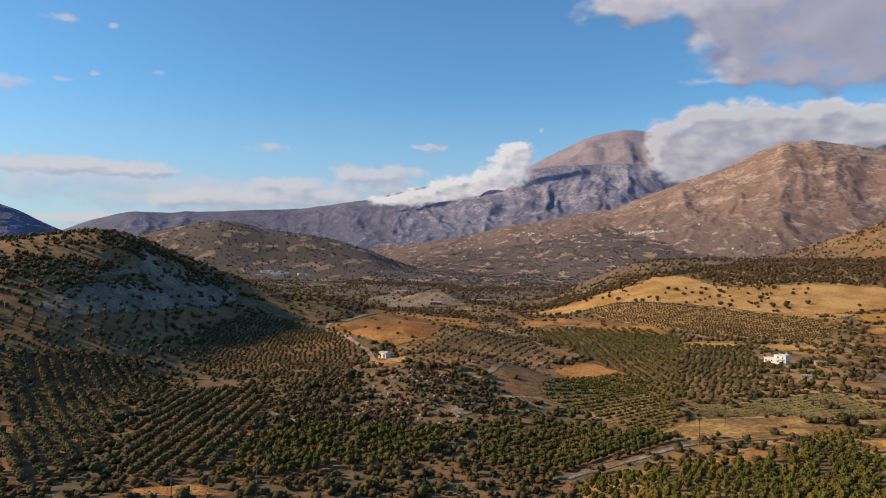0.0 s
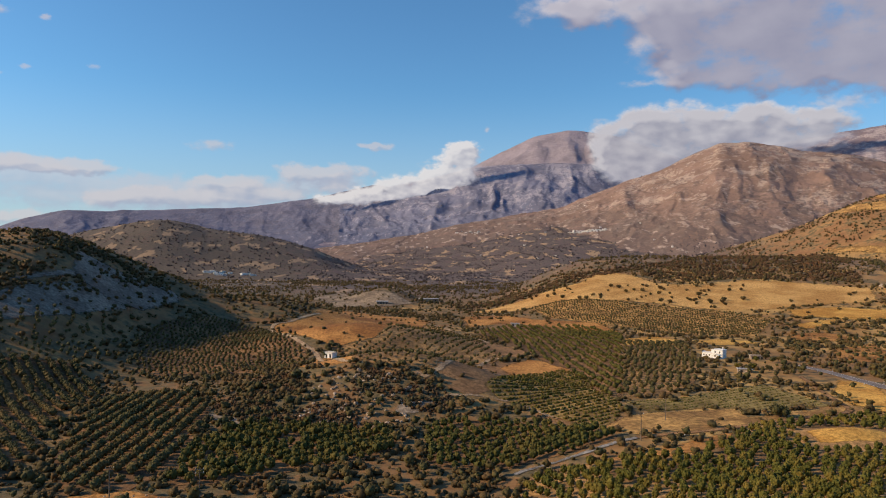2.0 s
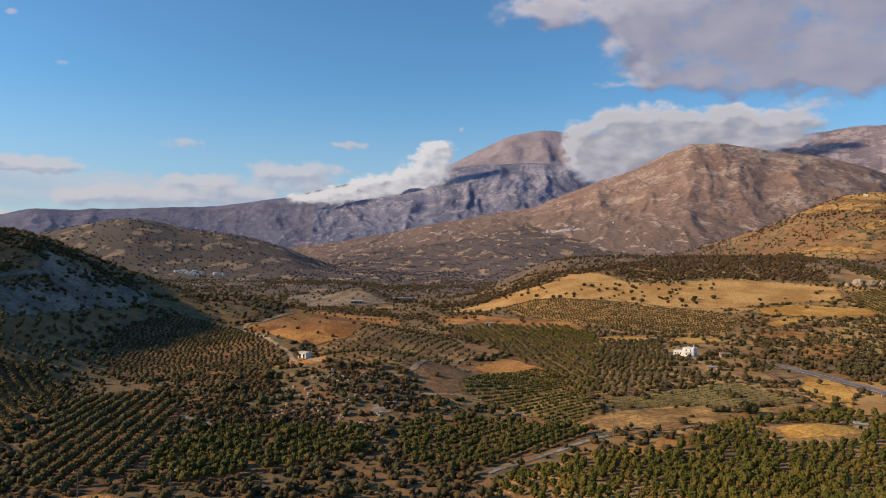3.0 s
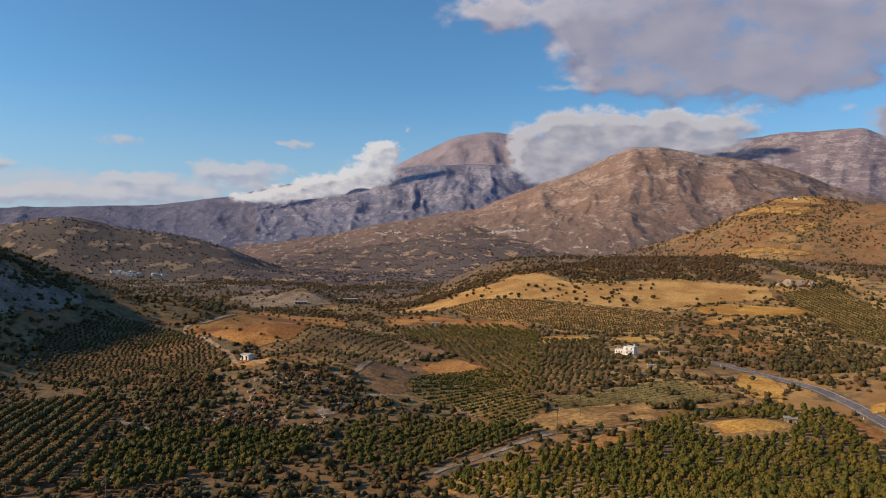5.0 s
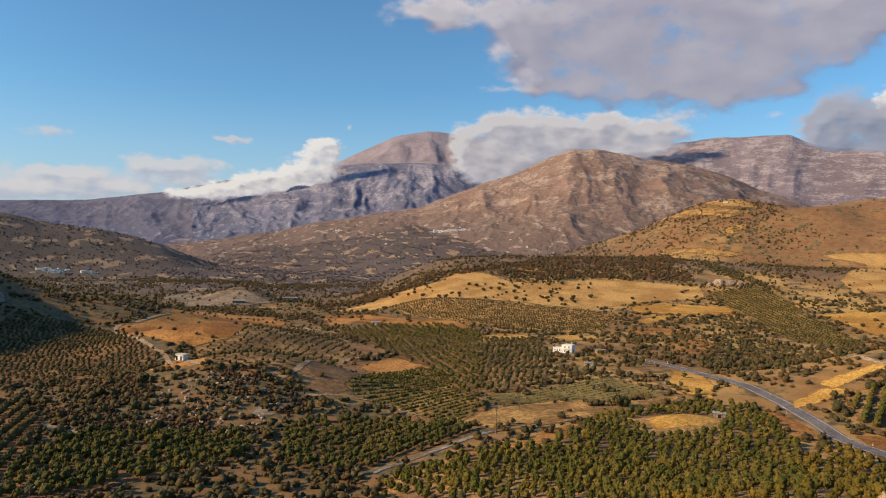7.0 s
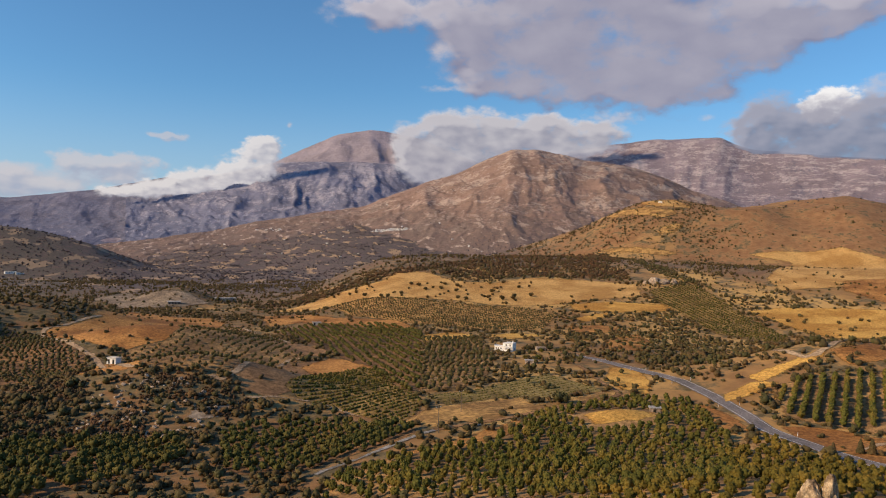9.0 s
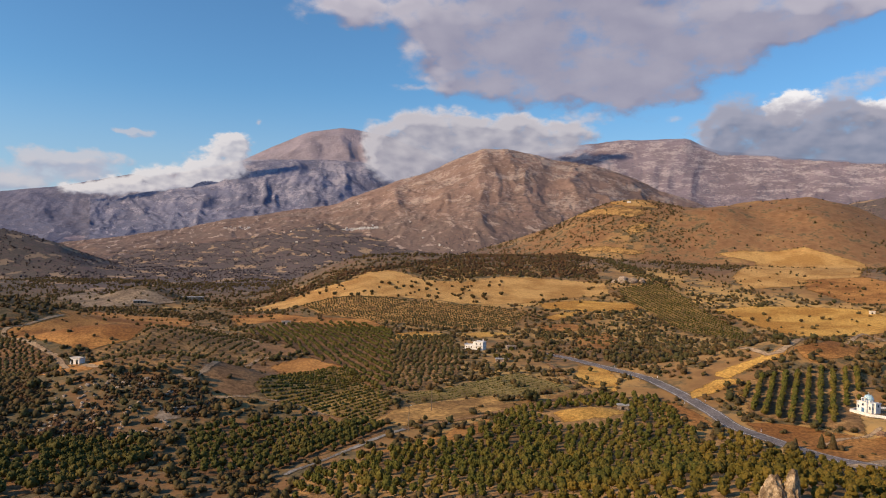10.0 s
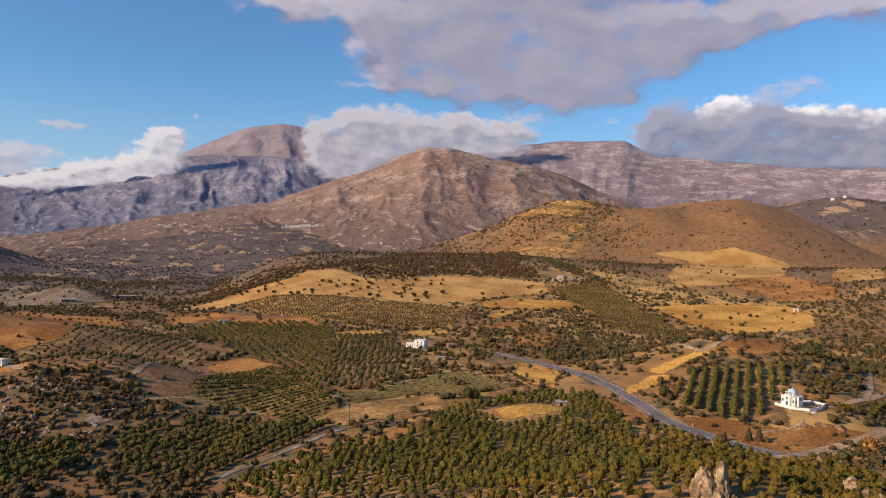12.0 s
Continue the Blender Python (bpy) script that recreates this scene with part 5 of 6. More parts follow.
def thicket(name, label, outline, area, low, high, material, seed):
    """Close brushwood that fills an outline."""
    g = np.random.default_rng(seed)
    xs, ys = np.array(outline, float).T
    number = int(np.ptp(xs) * np.ptp(ys) / area)
    x, y = g.uniform(xs.min(), xs.max(), number), g.uniform(ys.min(), ys.max(), number)
    keep = inside(x, y, outline) & (fractal(x / 30, y / 30, seed, 3) > 0.36)
    x, y = x[keep], y[keep]
    ob = new(name, spread_out(name, LOW_FAR, np.stack([x, y, land(x, y)], -1), g.uniform(low, high, len(x)), material, np.full(len(x), 1.1)))
    return tagged(ob, label, "scrub", kind="stuff")


for i, outline in enumerate(WOODS):
    thicket("thicket", "dense reddish brown oak brushwood on the ridge" if i == 0 else "dense dark trees along the gully", outline, (16, 22, 22, 14, 22)[i], 1.3, 2.6, (BROWN_BRUSH, OLIVE, OLIVE, BRUSH, BRUSH)[i], 60 + i)
thicket("heath", "low reddish brown heath between the boulders", [(-62, 258), (-52, 300), (-30, 285), (-13, 282), (20, 264), (24, 254), (14, 240), (-3, 226), (-24, 227), (-50, 240)], 1.9, 0.45, 1.1, BROWN_BRUSH, 68)
for i, outline in enumerate(SLOPES):
    thicket("thicket", "scattered olive and maquis bushes on the slope", outline, (46, 60)[i], 1.0, 2.2, OLIVE, 70 + i)


def slope_scrub(name, label, source, number, seed, reach, low, high):
    """Bushes on the lower slope of a mountain."""
    g = np.random.default_rng(seed)
    co, up, _ = SLOPE[source]
    pick = g.integers(len(co), size=number)
    places = co[pick] + g.uniform(-12, 12, (number, 3)) * (1, 1, 0)
    clump = fractal(places[:, 0] / 120, places[:, 1] / 120, seed, 4)
    r = np.hypot(co[pick, 0], co[pick, 1])
    keep = (g.random(number) < np.clip(1.15 - up[pick] / reach, 0.04, 1) * smooth(clump, 0.40, 0.56)) & (up[pick] > 0.05)
    places = places[keep] - (0, 0, 0.8)
    return scrub(name, label, SPOT, (places, g.uniform(low, high, len(places))), HAZED_BRUSH, 1.2)


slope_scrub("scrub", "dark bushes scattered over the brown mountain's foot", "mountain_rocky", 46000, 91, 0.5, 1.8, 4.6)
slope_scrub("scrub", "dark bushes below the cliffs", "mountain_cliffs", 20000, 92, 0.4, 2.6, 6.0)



# ---- buildings and small things ----
def part(name, bm, material, parent, label=""):
    """Links a bmesh as one mesh object under a thing or a part."""
    me = bpy.data.meshes.new(name)
    bm.to_mesh(me)
    bm.free()
    me.materials.append(material)
    ob = new(name, me)
    ob.parent = parent
    if label:
        ob["label"] = label
    return ob


def block(x0, x1, y0, y1, z0, z1, bevel=0.0, bm=None):
    bm = bm or bmesh.new()
    m = Matrix.LocRotScale(((x0 + x1) / 2, (y0 + y1) / 2, (z0 + z1) / 2), None, (x1 - x0, y1 - y0, z1 - z0))
    made = bmesh.ops.create_cube(bm, size=1.0, matrix=m)
    if bevel:
        edges = list({e for v in made["verts"] for e in v.link_edges})
        bmesh.ops.bevel(bm, geom=edges, offset=bevel, segments=2, affect="EDGES", profile=0.5)
    return bm


def tube(r0, r1, z0, z1, x=0.0, y=0.0, sides=14, bm=None):
    bm = bm or bmesh.new()
    bmesh.ops.create_cone(bm, cap_ends=True, segments=sides, radius1=r0, radius2=r1, depth=z1 - z0, matrix=Matrix.Translation((x, y, (z0 + z1) / 2)))
    return bm


def base(name, label, category, x, y, z, turn=0.0, group=""):
    ob = tagged(new(name), label, category, group)
    ob.matrix_basis = pose(x, y, z, 0, 0, turn)
    return ob


WHITEWASH = surface("whitewash", two_tone(rgb(0.66, 0.64, 0.61), rgb(0.76, 0.74, 0.71), 0.4, 3.0), 0.85)
PLASTER = surface("weathered_plaster", two_tone(rgb(0.52, 0.46, 0.38), rgb(0.68, 0.61, 0.52), 0.4, 3.0), 0.9)
TERRACOTTA = surface("terracotta", two_tone(rgb(0.20, 0.085, 0.055), rgb(0.32, 0.14, 0.085), 0.6, 4.0), 0.85)
GREY_ROOF = surface("grey_roofing", two_tone(rgb(0.30, 0.29, 0.28), rgb(0.44, 0.42, 0.40), 0.5, 3.0), 0.75)
DARK = surface("dark_opening", two_tone(rgb(0.015, 0.014, 0.013), rgb(0.03, 0.028, 0.025), 0.6, 3.0), 0.4)
BLUE = surface("pale_blue_paint", two_tone(rgb(0.36, 0.53, 0.62), rgb(0.46, 0.62, 0.70), 0.5, 3.0), 0.6)
DOOR_BLUE = surface("blue_door_paint", two_tone(rgb(0.05, 0.13, 0.24), rgb(0.08, 0.18, 0.30), 0.8, 4.0), 0.6)
WOOD = surface("grey_timber", two_tone(rgb(0.12, 0.09, 0.065), rgb(0.20, 0.155, 0.115), 0.8, 5.0), 0.9)
STEEL = surface("dull_steel", two_tone(rgb(0.28, 0.28, 0.28), rgb(0.38, 0.38, 0.37), 0.8, 5.0), 0.5)
BOULDER = surface("warm_limestone", two_tone(rgb(0.17, 0.115, 0.07), rgb(0.38, 0.28, 0.175), 0.5, 1.6, 0.08), 0.95, 0.7, 0.9)
PALE_ROCK = surface("pale_limestone", two_tone(rgb(0.23, 0.175, 0.13), rgb(0.40, 0.315, 0.24), 0.2, 1.2), 0.95, 0.5, 1.2)


def window(parent, x, y, z, wide, tall, facing="y", out=-1, shutter=None):
    """A framed window on a wall that faces along x or y."""
    frame_mesh, pane = bmesh.new(), bmesh.new()
    w, h, t = wide / 2, tall / 2, 0.09

    def slab(bm, u0, u1, v0, v1, depth):
        if facing == "y":
            block(x + u0, x + u1, min(y, y + out * depth), max(y, y + out * depth), z + v0, z + v1, 0, bm)
        else:
            block(min(x, x + out * depth), max(x, x + out * depth), y + u0, y + u1, z + v0, z + v1, 0, bm)

    slab(frame_mesh, -w - t, -w, -h - t, h + t, 0.08)
    slab(frame_mesh, w, w + t, -h - t, h + t, 0.08)
    slab(frame_mesh, -w, w, h, h + t, 0.08)
    slab(frame_mesh, -w, w, -h - t, -h, 0.10)
    slab(frame_mesh, -0.03, 0.03, -h, h, 0.06)
    slab(pane, -w, w, -h, h, 0.025)
    ob = part("window", frame_mesh, shutter or WOOD, parent)
    part("pane", pane, DARK, ob)
    return ob


def pitched(x0, x1, y0, y1, z0, rise, over=0.35):
    """A gable roof with eaves, its ridge along x."""
    bm = bmesh.new()
    ym = (y0 + y1) / 2
    lower = [bm.verts.new(p) for p in ((x0 - over, y0 - over, z0), (x1 + over, y0 - over, z0), (x1 + over, y1 + over, z0), (x0 - over, y1 + over, z0))]
    upper = [bm.verts.new((x, y, z + 0.16)) for x, y, z in ((x0 - over, y0 - over, z0), (x1 + over, y0 - over, z0), (x1 + over, y1 + over, z0), (x0 - over, y1 + over, z0))]
    r0, r1 = bm.verts.new((x0 - over, ym, z0 + rise)), bm.verts.new((x1 + over, ym, z0 + rise))
    bm.faces.new(lower[::-1])
    for a in range(4):
        c = (a + 1) % 4
        bm.faces.new((lower[a], lower[c], upper[c], upper[a]))
    bm.faces.new((upper[0], upper[1], r1, r0))
    bm.faces.new((upper[2], upper[3], r0, r1))
    bm.faces.new((upper[1], upper[2], r1))
    bm.faces.new((upper[3], upper[0], r0))
    return bm


# the white farmhouse
gz = float(land(168.0, 358.0))
house = base("house", "white two-storey farmhouse with a low wing and flat roofs", "house", 169.3, 358.0, gz, -48)
part("wall_block", block(-1.0, 8.2, -3.5, 4.5, -1.0, 6.0, 0.05), WHITEWASH, house)
wing = part("wing", block(-11.5, -1.0, -3.2, 3.2, -1.0, 3.3, 0.05), WHITEWASH, house)
part("roof_slab", block(-11.8, -1.0, -3.5, 3.5, 3.3, 3.55, 0.04), WHITEWASH, wing)
part("parapet", block(-11.8, -11.5, -3.5, 3.5, 3.55, 4.1, 0.03), WHITEWASH, wing)
part("roof", block(-1.25, 8.45, -3.75, 4.75, 6.0, 6.3, 0.04), WHITEWASH, house)
part("stair_tower", block(-4.2, -1.4, 0.2, 3.0, 3.55, 5.6, 0.04), WHITEWASH, house)
part("chimney", block(5.6, 6.3, 1.6, 2.3, 6.2, 7.7, 0.04), WHITEWASH, house)
part("terrace", block(-12.5, 8.6, -6.2, -3.5, -1.2, 0.12, 0.04), GREY_ROOF, house)
for x, z in ((1.2, 1.6), (5.4, 1.6), (1.2, 4.4), (5.4, 4.4)):
    window(house, x, -3.5, z, 1.0, 1.2)
for x in (-9.6, -4.4):
    window(house, x, -3.2, 1.7, 1.0, 1.1)
for z in (1.6, 4.4):
    window(house, -1.0 if z > 4 else 8.2, 1.4, z, 1.0, 1.2, "x", -1 if z > 4 else 1)
door = part("door", block(-7.5, -6.5, -3.28, -3.16, 0.12, 2.25), WOOD, house)
part("handle", block(-6.72, -6.66, -3.34, -3.28, 1.1, 1.2), STEEL, door)
part("balcony", block(0.2, 6.6, -4.9, -3.5, 2.95, 3.12, 0.03), WHITEWASH, house)
for i in range(9):
    part("baluster", block(0.3 + i * 0.77, 0.35 + i * 0.77, -4.85, -4.8, 3.12, 4.0), STEEL, house)
part("railing", block(0.2, 6.6, -4.88, -4.78, 4.0, 4.06), STEEL, house)
house.scale = (0.55, 0.62, 0.72)


def shed(name, label, x, y, turn, wide, deep, tall, walls, roof_material, openings=1, rise=0.0):
    gz = float(land(x, y))
    ob = base(name, label, "shed", x, y, gz, turn)
    part("wall_block", block(-wide / 2, wide / 2, -deep / 2, deep / 2, -1.0, tall, 0.04), walls, ob)
    if rise:
        part("roof", pitched(-wide / 2, wide / 2, -deep / 2, deep / 2, tall, rise, 0.25), roof_material, ob)
    else:
        part("roof", block(-wide / 2 - 0.3, wide / 2 + 0.3, -deep / 2 - 0.3, deep / 2 + 0.3, tall, tall + 0.22, 0.03), roof_material, ob)
    for i in range(openings):
        x0 = -wide / 2 + (i + 0.5) * wide / openings
        # dark slabs on the wall; beyond the door they paint an opening's inner shade
        part("door" if i == 0 else "opening", block(x0 - 0.5, x0 + 0.5, -deep / 2 - 0.04, -deep / 2 + 0.1, 0, min(2.0, tall - 0.4)), DARK, ob)
    return ob


shed("hut", "small whitewashed stone field hut with flat roof", -28.0, 352.0, -38, 5.0, 3.4, 2.6, WHITEWASH, PLASTER, 2)
shed("shed", "low farm shed with pale metal roof", 160.7, 311.0, -20, 6.0, 3.0, 1.4, PALE_ROCK, GREY_ROOF, 2)
shed("shed", "half-buried concrete pump house in the orchard", 150.6, 201.0, -35, 3.6, 2.4, 1.7, PALE_ROCK, GREY_ROOF, 1)
shed("shed", "small pale roadside building below the groves", 97.1, 542.5, -8, 6.5, 3.5, 2.2, PLASTER, GREY_ROOF, 2)
shed("shed", "grey outbuilding with dark roof beside the farmhouse", 187.0, 351.5, -14, 5.0, 3.5, 1.8, PALE_ROCK, PALE_ROCK, 2, 0.6)
shed("farm_building", "long pale roofed building beyond the quarry", 42.0, 782.0, 0, 24.0, 9.0, 3.0, PALE_ROCK, GREY_ROOF, 4)
shed("farm_building", "dark open shed near the quarry bank", -7.0, 741.0, 6, 12.0, 6.0, 2.5, PALE_ROCK, GREY_ROOF, 4, 0.8)
shed("cottage", "small white cottage on the upland slope", 532.3, 393.5, -50, 4.2, 3.0, 1.9, PLASTER, PLASTER, 1, 0.6)

# the chapel on its walled terrace
gz = 10.2
chapel = base("chapel", "white domed chapel with a pale blue dome", "chapel", 220.4, 163.3, gz)
part("nave", block(-3.4, 3.2, -4.2, 4.4, 0, 4.6, 0.08), WHITEWASH, chapel)
part("west_arm", block(-4.4, -3.4, -2.0, 2.2, 0, 5.4, 0.08), WHITEWASH, chapel)
part("south_arm", block(-1.9, 1.9, -5.2, -4.2, 0, 5.2, 0.08), WHITEWASH, chapel)
part("roof_ledge", block(-3.7, 3.5, -4.5, 4.7, 4.6, 4.85, 0.05), WHITEWASH, chapel)
part("apse", tube(1.9, 1.9, 0, 3.6, 3.2, 0.2, 18), WHITEWASH, chapel)
part("drum", tube(2.35, 2.35, 4.85, 6.0, -0.2, 0.1, 20), WHITEWASH, chapel)
bm = bmesh.new()
bmesh.ops.create_uvsphere(bm, u_segments=24, v_segments=12, radius=2.45, matrix=Matrix.Translation((-0.2, 0.1, 6.0)))
bmesh.ops.delete(bm, geom=[v for v in bm.verts if v.co.z < 5.95], context="VERTS")
for f in bm.faces:
    f.smooth = True
dome = part("dome", bm, BLUE, chapel, "pale blue dome")
bm = block(-0.26, -0.14, 0.04, 0.16, 8.35, 9.6)
block(-0.26, -0.14, -0.3, 0.5, 9.05, 9.17, 0, bm)
part("cross", bm, WHITEWASH, dome)
for i in range(6):
    a = i * math.pi / 3
    x, y = -0.2 + 2.36 * math.cos(a), 0.1 + 2.36 * math.sin(a)
    part("drum_window", block(x - 0.18, x + 0.18, y - 0.18, y + 0.18, 5.05, 5.8), DOOR_BLUE, chapel)
for y, z in ((-3.1, 2.4), (3.3, 2.4)):
    window(chapel, -3.4, y, z, 0.7, 1.2, "x", -1, DOOR_BLUE)
window(chapel, -4.4, 0.1, 3.8, 0.8, 0.9, "x", -1, DOOR_BLUE)
for x, z in ((-2.7, 2.4), (2.6, 2.4)):
    window(chapel, x, -4.2, z, 0.7, 1.2, "y", -1, DOOR_BLUE)
window(chapel, 0.0, -5.2, 3.6, 0.8, 0.9, "y", -1, DOOR_BLUE)
door = part("door", block(-4.5, -4.38, -0.6, 0.8, 0, 2.3), DOOR_BLUE, chapel, "blue double door")
part("handle", block(-4.56, -4.5, 0.06, 0.14, 1.05, 1.2), STEEL, door)
# belfry over the west arm
bm = block(-4.3, -3.7, -1.1, -0.7, 5.4, 6.9)
block(-4.3, -3.7, 0.9, 1.3, 5.4, 6.9, 0, bm)
block(-4.35, -3.65, -1.2, 1.4, 6.9, 7.2, 0, bm)
belfry = part("belfry", bm, WHITEWASH, chapel)
part("bell", tube(0.3, 0.12, 6.2, 6.7, -4.0, 0.1, 10), STEEL, belfry)

chapel.scale = (0.63, 0.63, 0.67)

TERRACE = [(-7.5, 6.5), (-8.5, -3.5), (-5.0, -8.5), (3.0, -8.0), (13.0, -3.5), (12.0, 4.0), (3.0, 8.0)]
terrace = base("terrace", "paved chapel terrace with a low white wall", "terrace", 221.8, 161.6, gz)
bm = bmesh.new()
low, high = [bm.verts.new((x * 1.06, y * 1.06, -4.0)) for x, y in TERRACE], [bm.verts.new((x, y, 0.0)) for x, y in TERRACE]
bm.faces.new(high)
for i in range(len(TERRACE)):
    j = (i + 1) % len(TERRACE)
    bm.faces.new((low[i], low[j], high[j], high[i]))
bmesh.ops.recalc_face_normals(bm, faces=bm.faces)
part("platform", bm, DIRT, terrace)
for i in range(len(TERRACE)):
    (ax, ay), (bx, by) = TERRACE[i], TERRACE[(i + 1) % len(TERRACE)]
    if i == 5:
        bx, by = ax + (bx - ax) * 0.55, ay + (by - ay) * 0.55
    length, turn = math.hypot(bx - ax, by - ay), math.atan2(by - ay, bx - ax)
    wall = part("parapet", block(0, length + 0.2, -0.18, 0.18, -0.5, 0.75, 0.05), WHITEWASH, terrace)
    wall.matrix_basis = Matrix.Translation((ax, ay, 0)) @ Matrix.Rotation(turn, 4, "Z")
for i in range(4):
    part("step", block(-4.2 - 0.1, -1.4, -8.9 - 0.4 * i, -8.5 - 0.4 * i, -2.5, -0.25 * (i + 1)), WHITEWASH, terrace)

terrace.scale = (0.77, 0.77, 0.75)

# white roadside shrine
shrine = base("shrine", "white roadside shrine pillar beside the earth track", "shrine", 88.5, 206.0, float(land(88.5, 206.0)), -20)
part("pillar", block(-0.28, 0.28, -0.28, 0.28, -0.4, 1.5, 0.03), WHITEWASH, shrine)
part("cap", pitched(-0.3, 0.3, -0.3, 0.3, 1.5, 0.3, 0.05), WHITEWASH, shrine)
# flat slab on the face, its dark colour the shade of a recess
part("niche", block(-0.16, 0.16, -0.3, -0.26, 0.95, 1.35), DARK, shrine)


def pole(x, y, tall=8.0, arms=1, turn=20.0):
    ob = base("utility_pole", "weathered wooden power pole with crossarm", "pole", x, y, float(land(x, y)), turn, "poles along the lane")
    part("post", tube(0.15, 0.10, -0.8, tall, 0, 0, 8), WOOD, ob)
    for k in range(arms):
        z = tall - 0.5 - 0.8 * k
        arm = part("crossarm", block(-1.0, 1.0, -0.06, 0.06, z, z + 0.14), WOOD, ob)
        for x0 in (-0.85, 0.0, 0.85):
            part("insulator", tube(0.06, 0.05, z + 0.14, z + 0.36, x0, 0, 6), WHITEWASH, arm)
    return ob


pole(-63.2, 168.3, 8.5)
pole(-43.2, 169.0, 8.0, 2)
pole(73.5, 202.0, 8.0)
pole(89.6, 224.2, 7.5)


def marker(x, y):
    ob = base("marker_post", "white roadside marker post with dark band", "post", x, y, float(land(x, y)), 0, "posts along the road")
    part("post", block(-0.09, 0.09, -0.05, 0.05, -0.2, 1.1, 0.01), WHITEWASH, ob)
    part("band", block(-0.095, 0.095, -0.055, 0.055, 0.75, 0.92), DARK, ob)


road_line = LINES[3][0]
side = np.gradient(road_line, axis=0)
side /= np.linalg.norm(side, axis=1, keepdims=True)
for i in range(8, len(road_line) - 4, 14):
    for s in (-3.9, 3.9):
        marker(road_line[i, 0] + side[i, 1] * s, road_line[i, 1] - side[i, 0] * s)


# ---- rocks ----
def rock_mesh(name, seed, material, cuts=3, stretch=(1, 1, 1), rugged=0.35):
    bm = bmesh.new()
    bmesh.ops.create_icosphere(bm, subdivisions=cuts, radius=1.0)
    shift = Vector((seed * 3.7, seed * 1.3, seed * 2.1))
    for v in bm.verts:
        p = v.co.copy()
        cell_edge = noise.cell(p * 1.6 + shift)
        f = 1 + rugged * (noise.fractal(p * 1.3 + shift, 0.9, 2.1, 5) * 0.9 + 0.25 * cell_edge - 0.1)
        v.co = Vector((p.x * f * stretch[0], p.y * f * stretch[1], p.z * f * stretch[2]))
    me = bpy.data.meshes.new(name)
    bm.to_mesh(me)
    bm.free()
    me.materials.append(material)
    return me


def crag(name, label, lumps, material, seed):
    """Several boulders grown together; each lump: x, y, z, half sizes, turn."""
    ob = tagged(new(name), label, "rock")
    for i, (x, y, z, a, b, c, turn) in enumerate(lumps):
        piece = new("boulder", rock_mesh("boulder", seed + i, material, 4, (a, b, c), 0.3))
        piece.parent = ob
        piece.matrix_basis = pose(x, y, z, 0, 0, turn)
    return ob


crag("rock_outcrop", "tall weathered twin limestone rock above the orchard",
     [(90.1, 82.0, 21.2, 2.0, 2.1, 5.0, 20), (91.8, 80.4, 22.2, 1.3, 1.8, 5.4, -30), (90.7, 81.0, 20.4, 2.4, 2.2, 4.2, 60), (92.9, 79.6, 20.2, 1.6, 1.8, 3.6, 10)], BOULDER, 500)
crag("rock_outcrop", "broken ochre rock outcrop among the orchard trees",
     [(125.2, 82.8, 17.0, 1.6, 1.4, 2.0, 10), (126.6, 81.3, 17.8, 1.3, 1.3, 3.1, 40), (128.0, 79.6, 17.0, 1.7, 1.4, 1.9, 80), (129.6, 78.2, 16.6, 1.4, 1.2, 1.6, 30)], BOULDER, 520)
crag("rock_bank", "brown cut rock bank below the chapel terrace",
     [(206.0, 147.6, 5.6, 3.6, 1.9, 2.6, -40), (210.5, 145.0, 6.0, 3.4, 2.0, 2.9, -35), (214.2, 142.0, 5.8, 3.0, 1.9, 2.6, -30), (202.8, 147.6, 4.8, 2.6, 1.6, 1.8, -45)],
     surface("brown_bank_rock", two_tone(rgb(0.14, 0.085, 0.055), rgb(0.25, 0.155, 0.10), 0.4, 1.6), 0.95, 0.6, 0.8), 530)
gz = float(land(449, 597))
crag("rock_outcrop", "pale grey limestone outcrop among dark trees",
     [(446, 599, gz + 1, 7, 6, 5.0, 20), (452, 594, gz + 1, 6, 5, 3.8, -30), (460, 588, gz + 1, 3.6, 3, 4.0, 50), (439, 603, gz, 4, 4, 2.5, 0)], PALE_ROCK, 540)

STONES = [rock_mesh("boulder", 560 + i, PALE_ROCK, 2, (1, 0.8, 0.65), 0.45) for i in range(5)]
for outline, number, low, high, label, group in (
        (RUBBLE, 170, 0.35, 1.15, "pale grey boulder on the scrubby knoll", "boulders on the knoll"),
        (BARE, 26, 0.25, 0.6, "small pale stone on bare orange earth", "stones on the bare patch")):
    xs, ys = np.array(outline, float).T
    placed = 0
    while placed < number:
        x, y = rng.uniform(xs.min(), xs.max()), rng.uniform(ys.min(), ys.max())
        if not inside(np.array([x]), np.array([y]), outline)[0]:
            continue
        size = low + (high - low) * rng.random() ** 2.0
        ob = tagged(new("boulder", STONES[placed % 5]), label, "rock", group)
        ob.matrix_basis = Matrix.LocRotScale((x, y, float(land(x, y)) + 0.2 * size), Euler((rng.uniform(-0.3, 0.3), rng.uniform(-0.3, 0.3), rng.uniform(0, 6.28))), (size, size, size))
        placed += 1

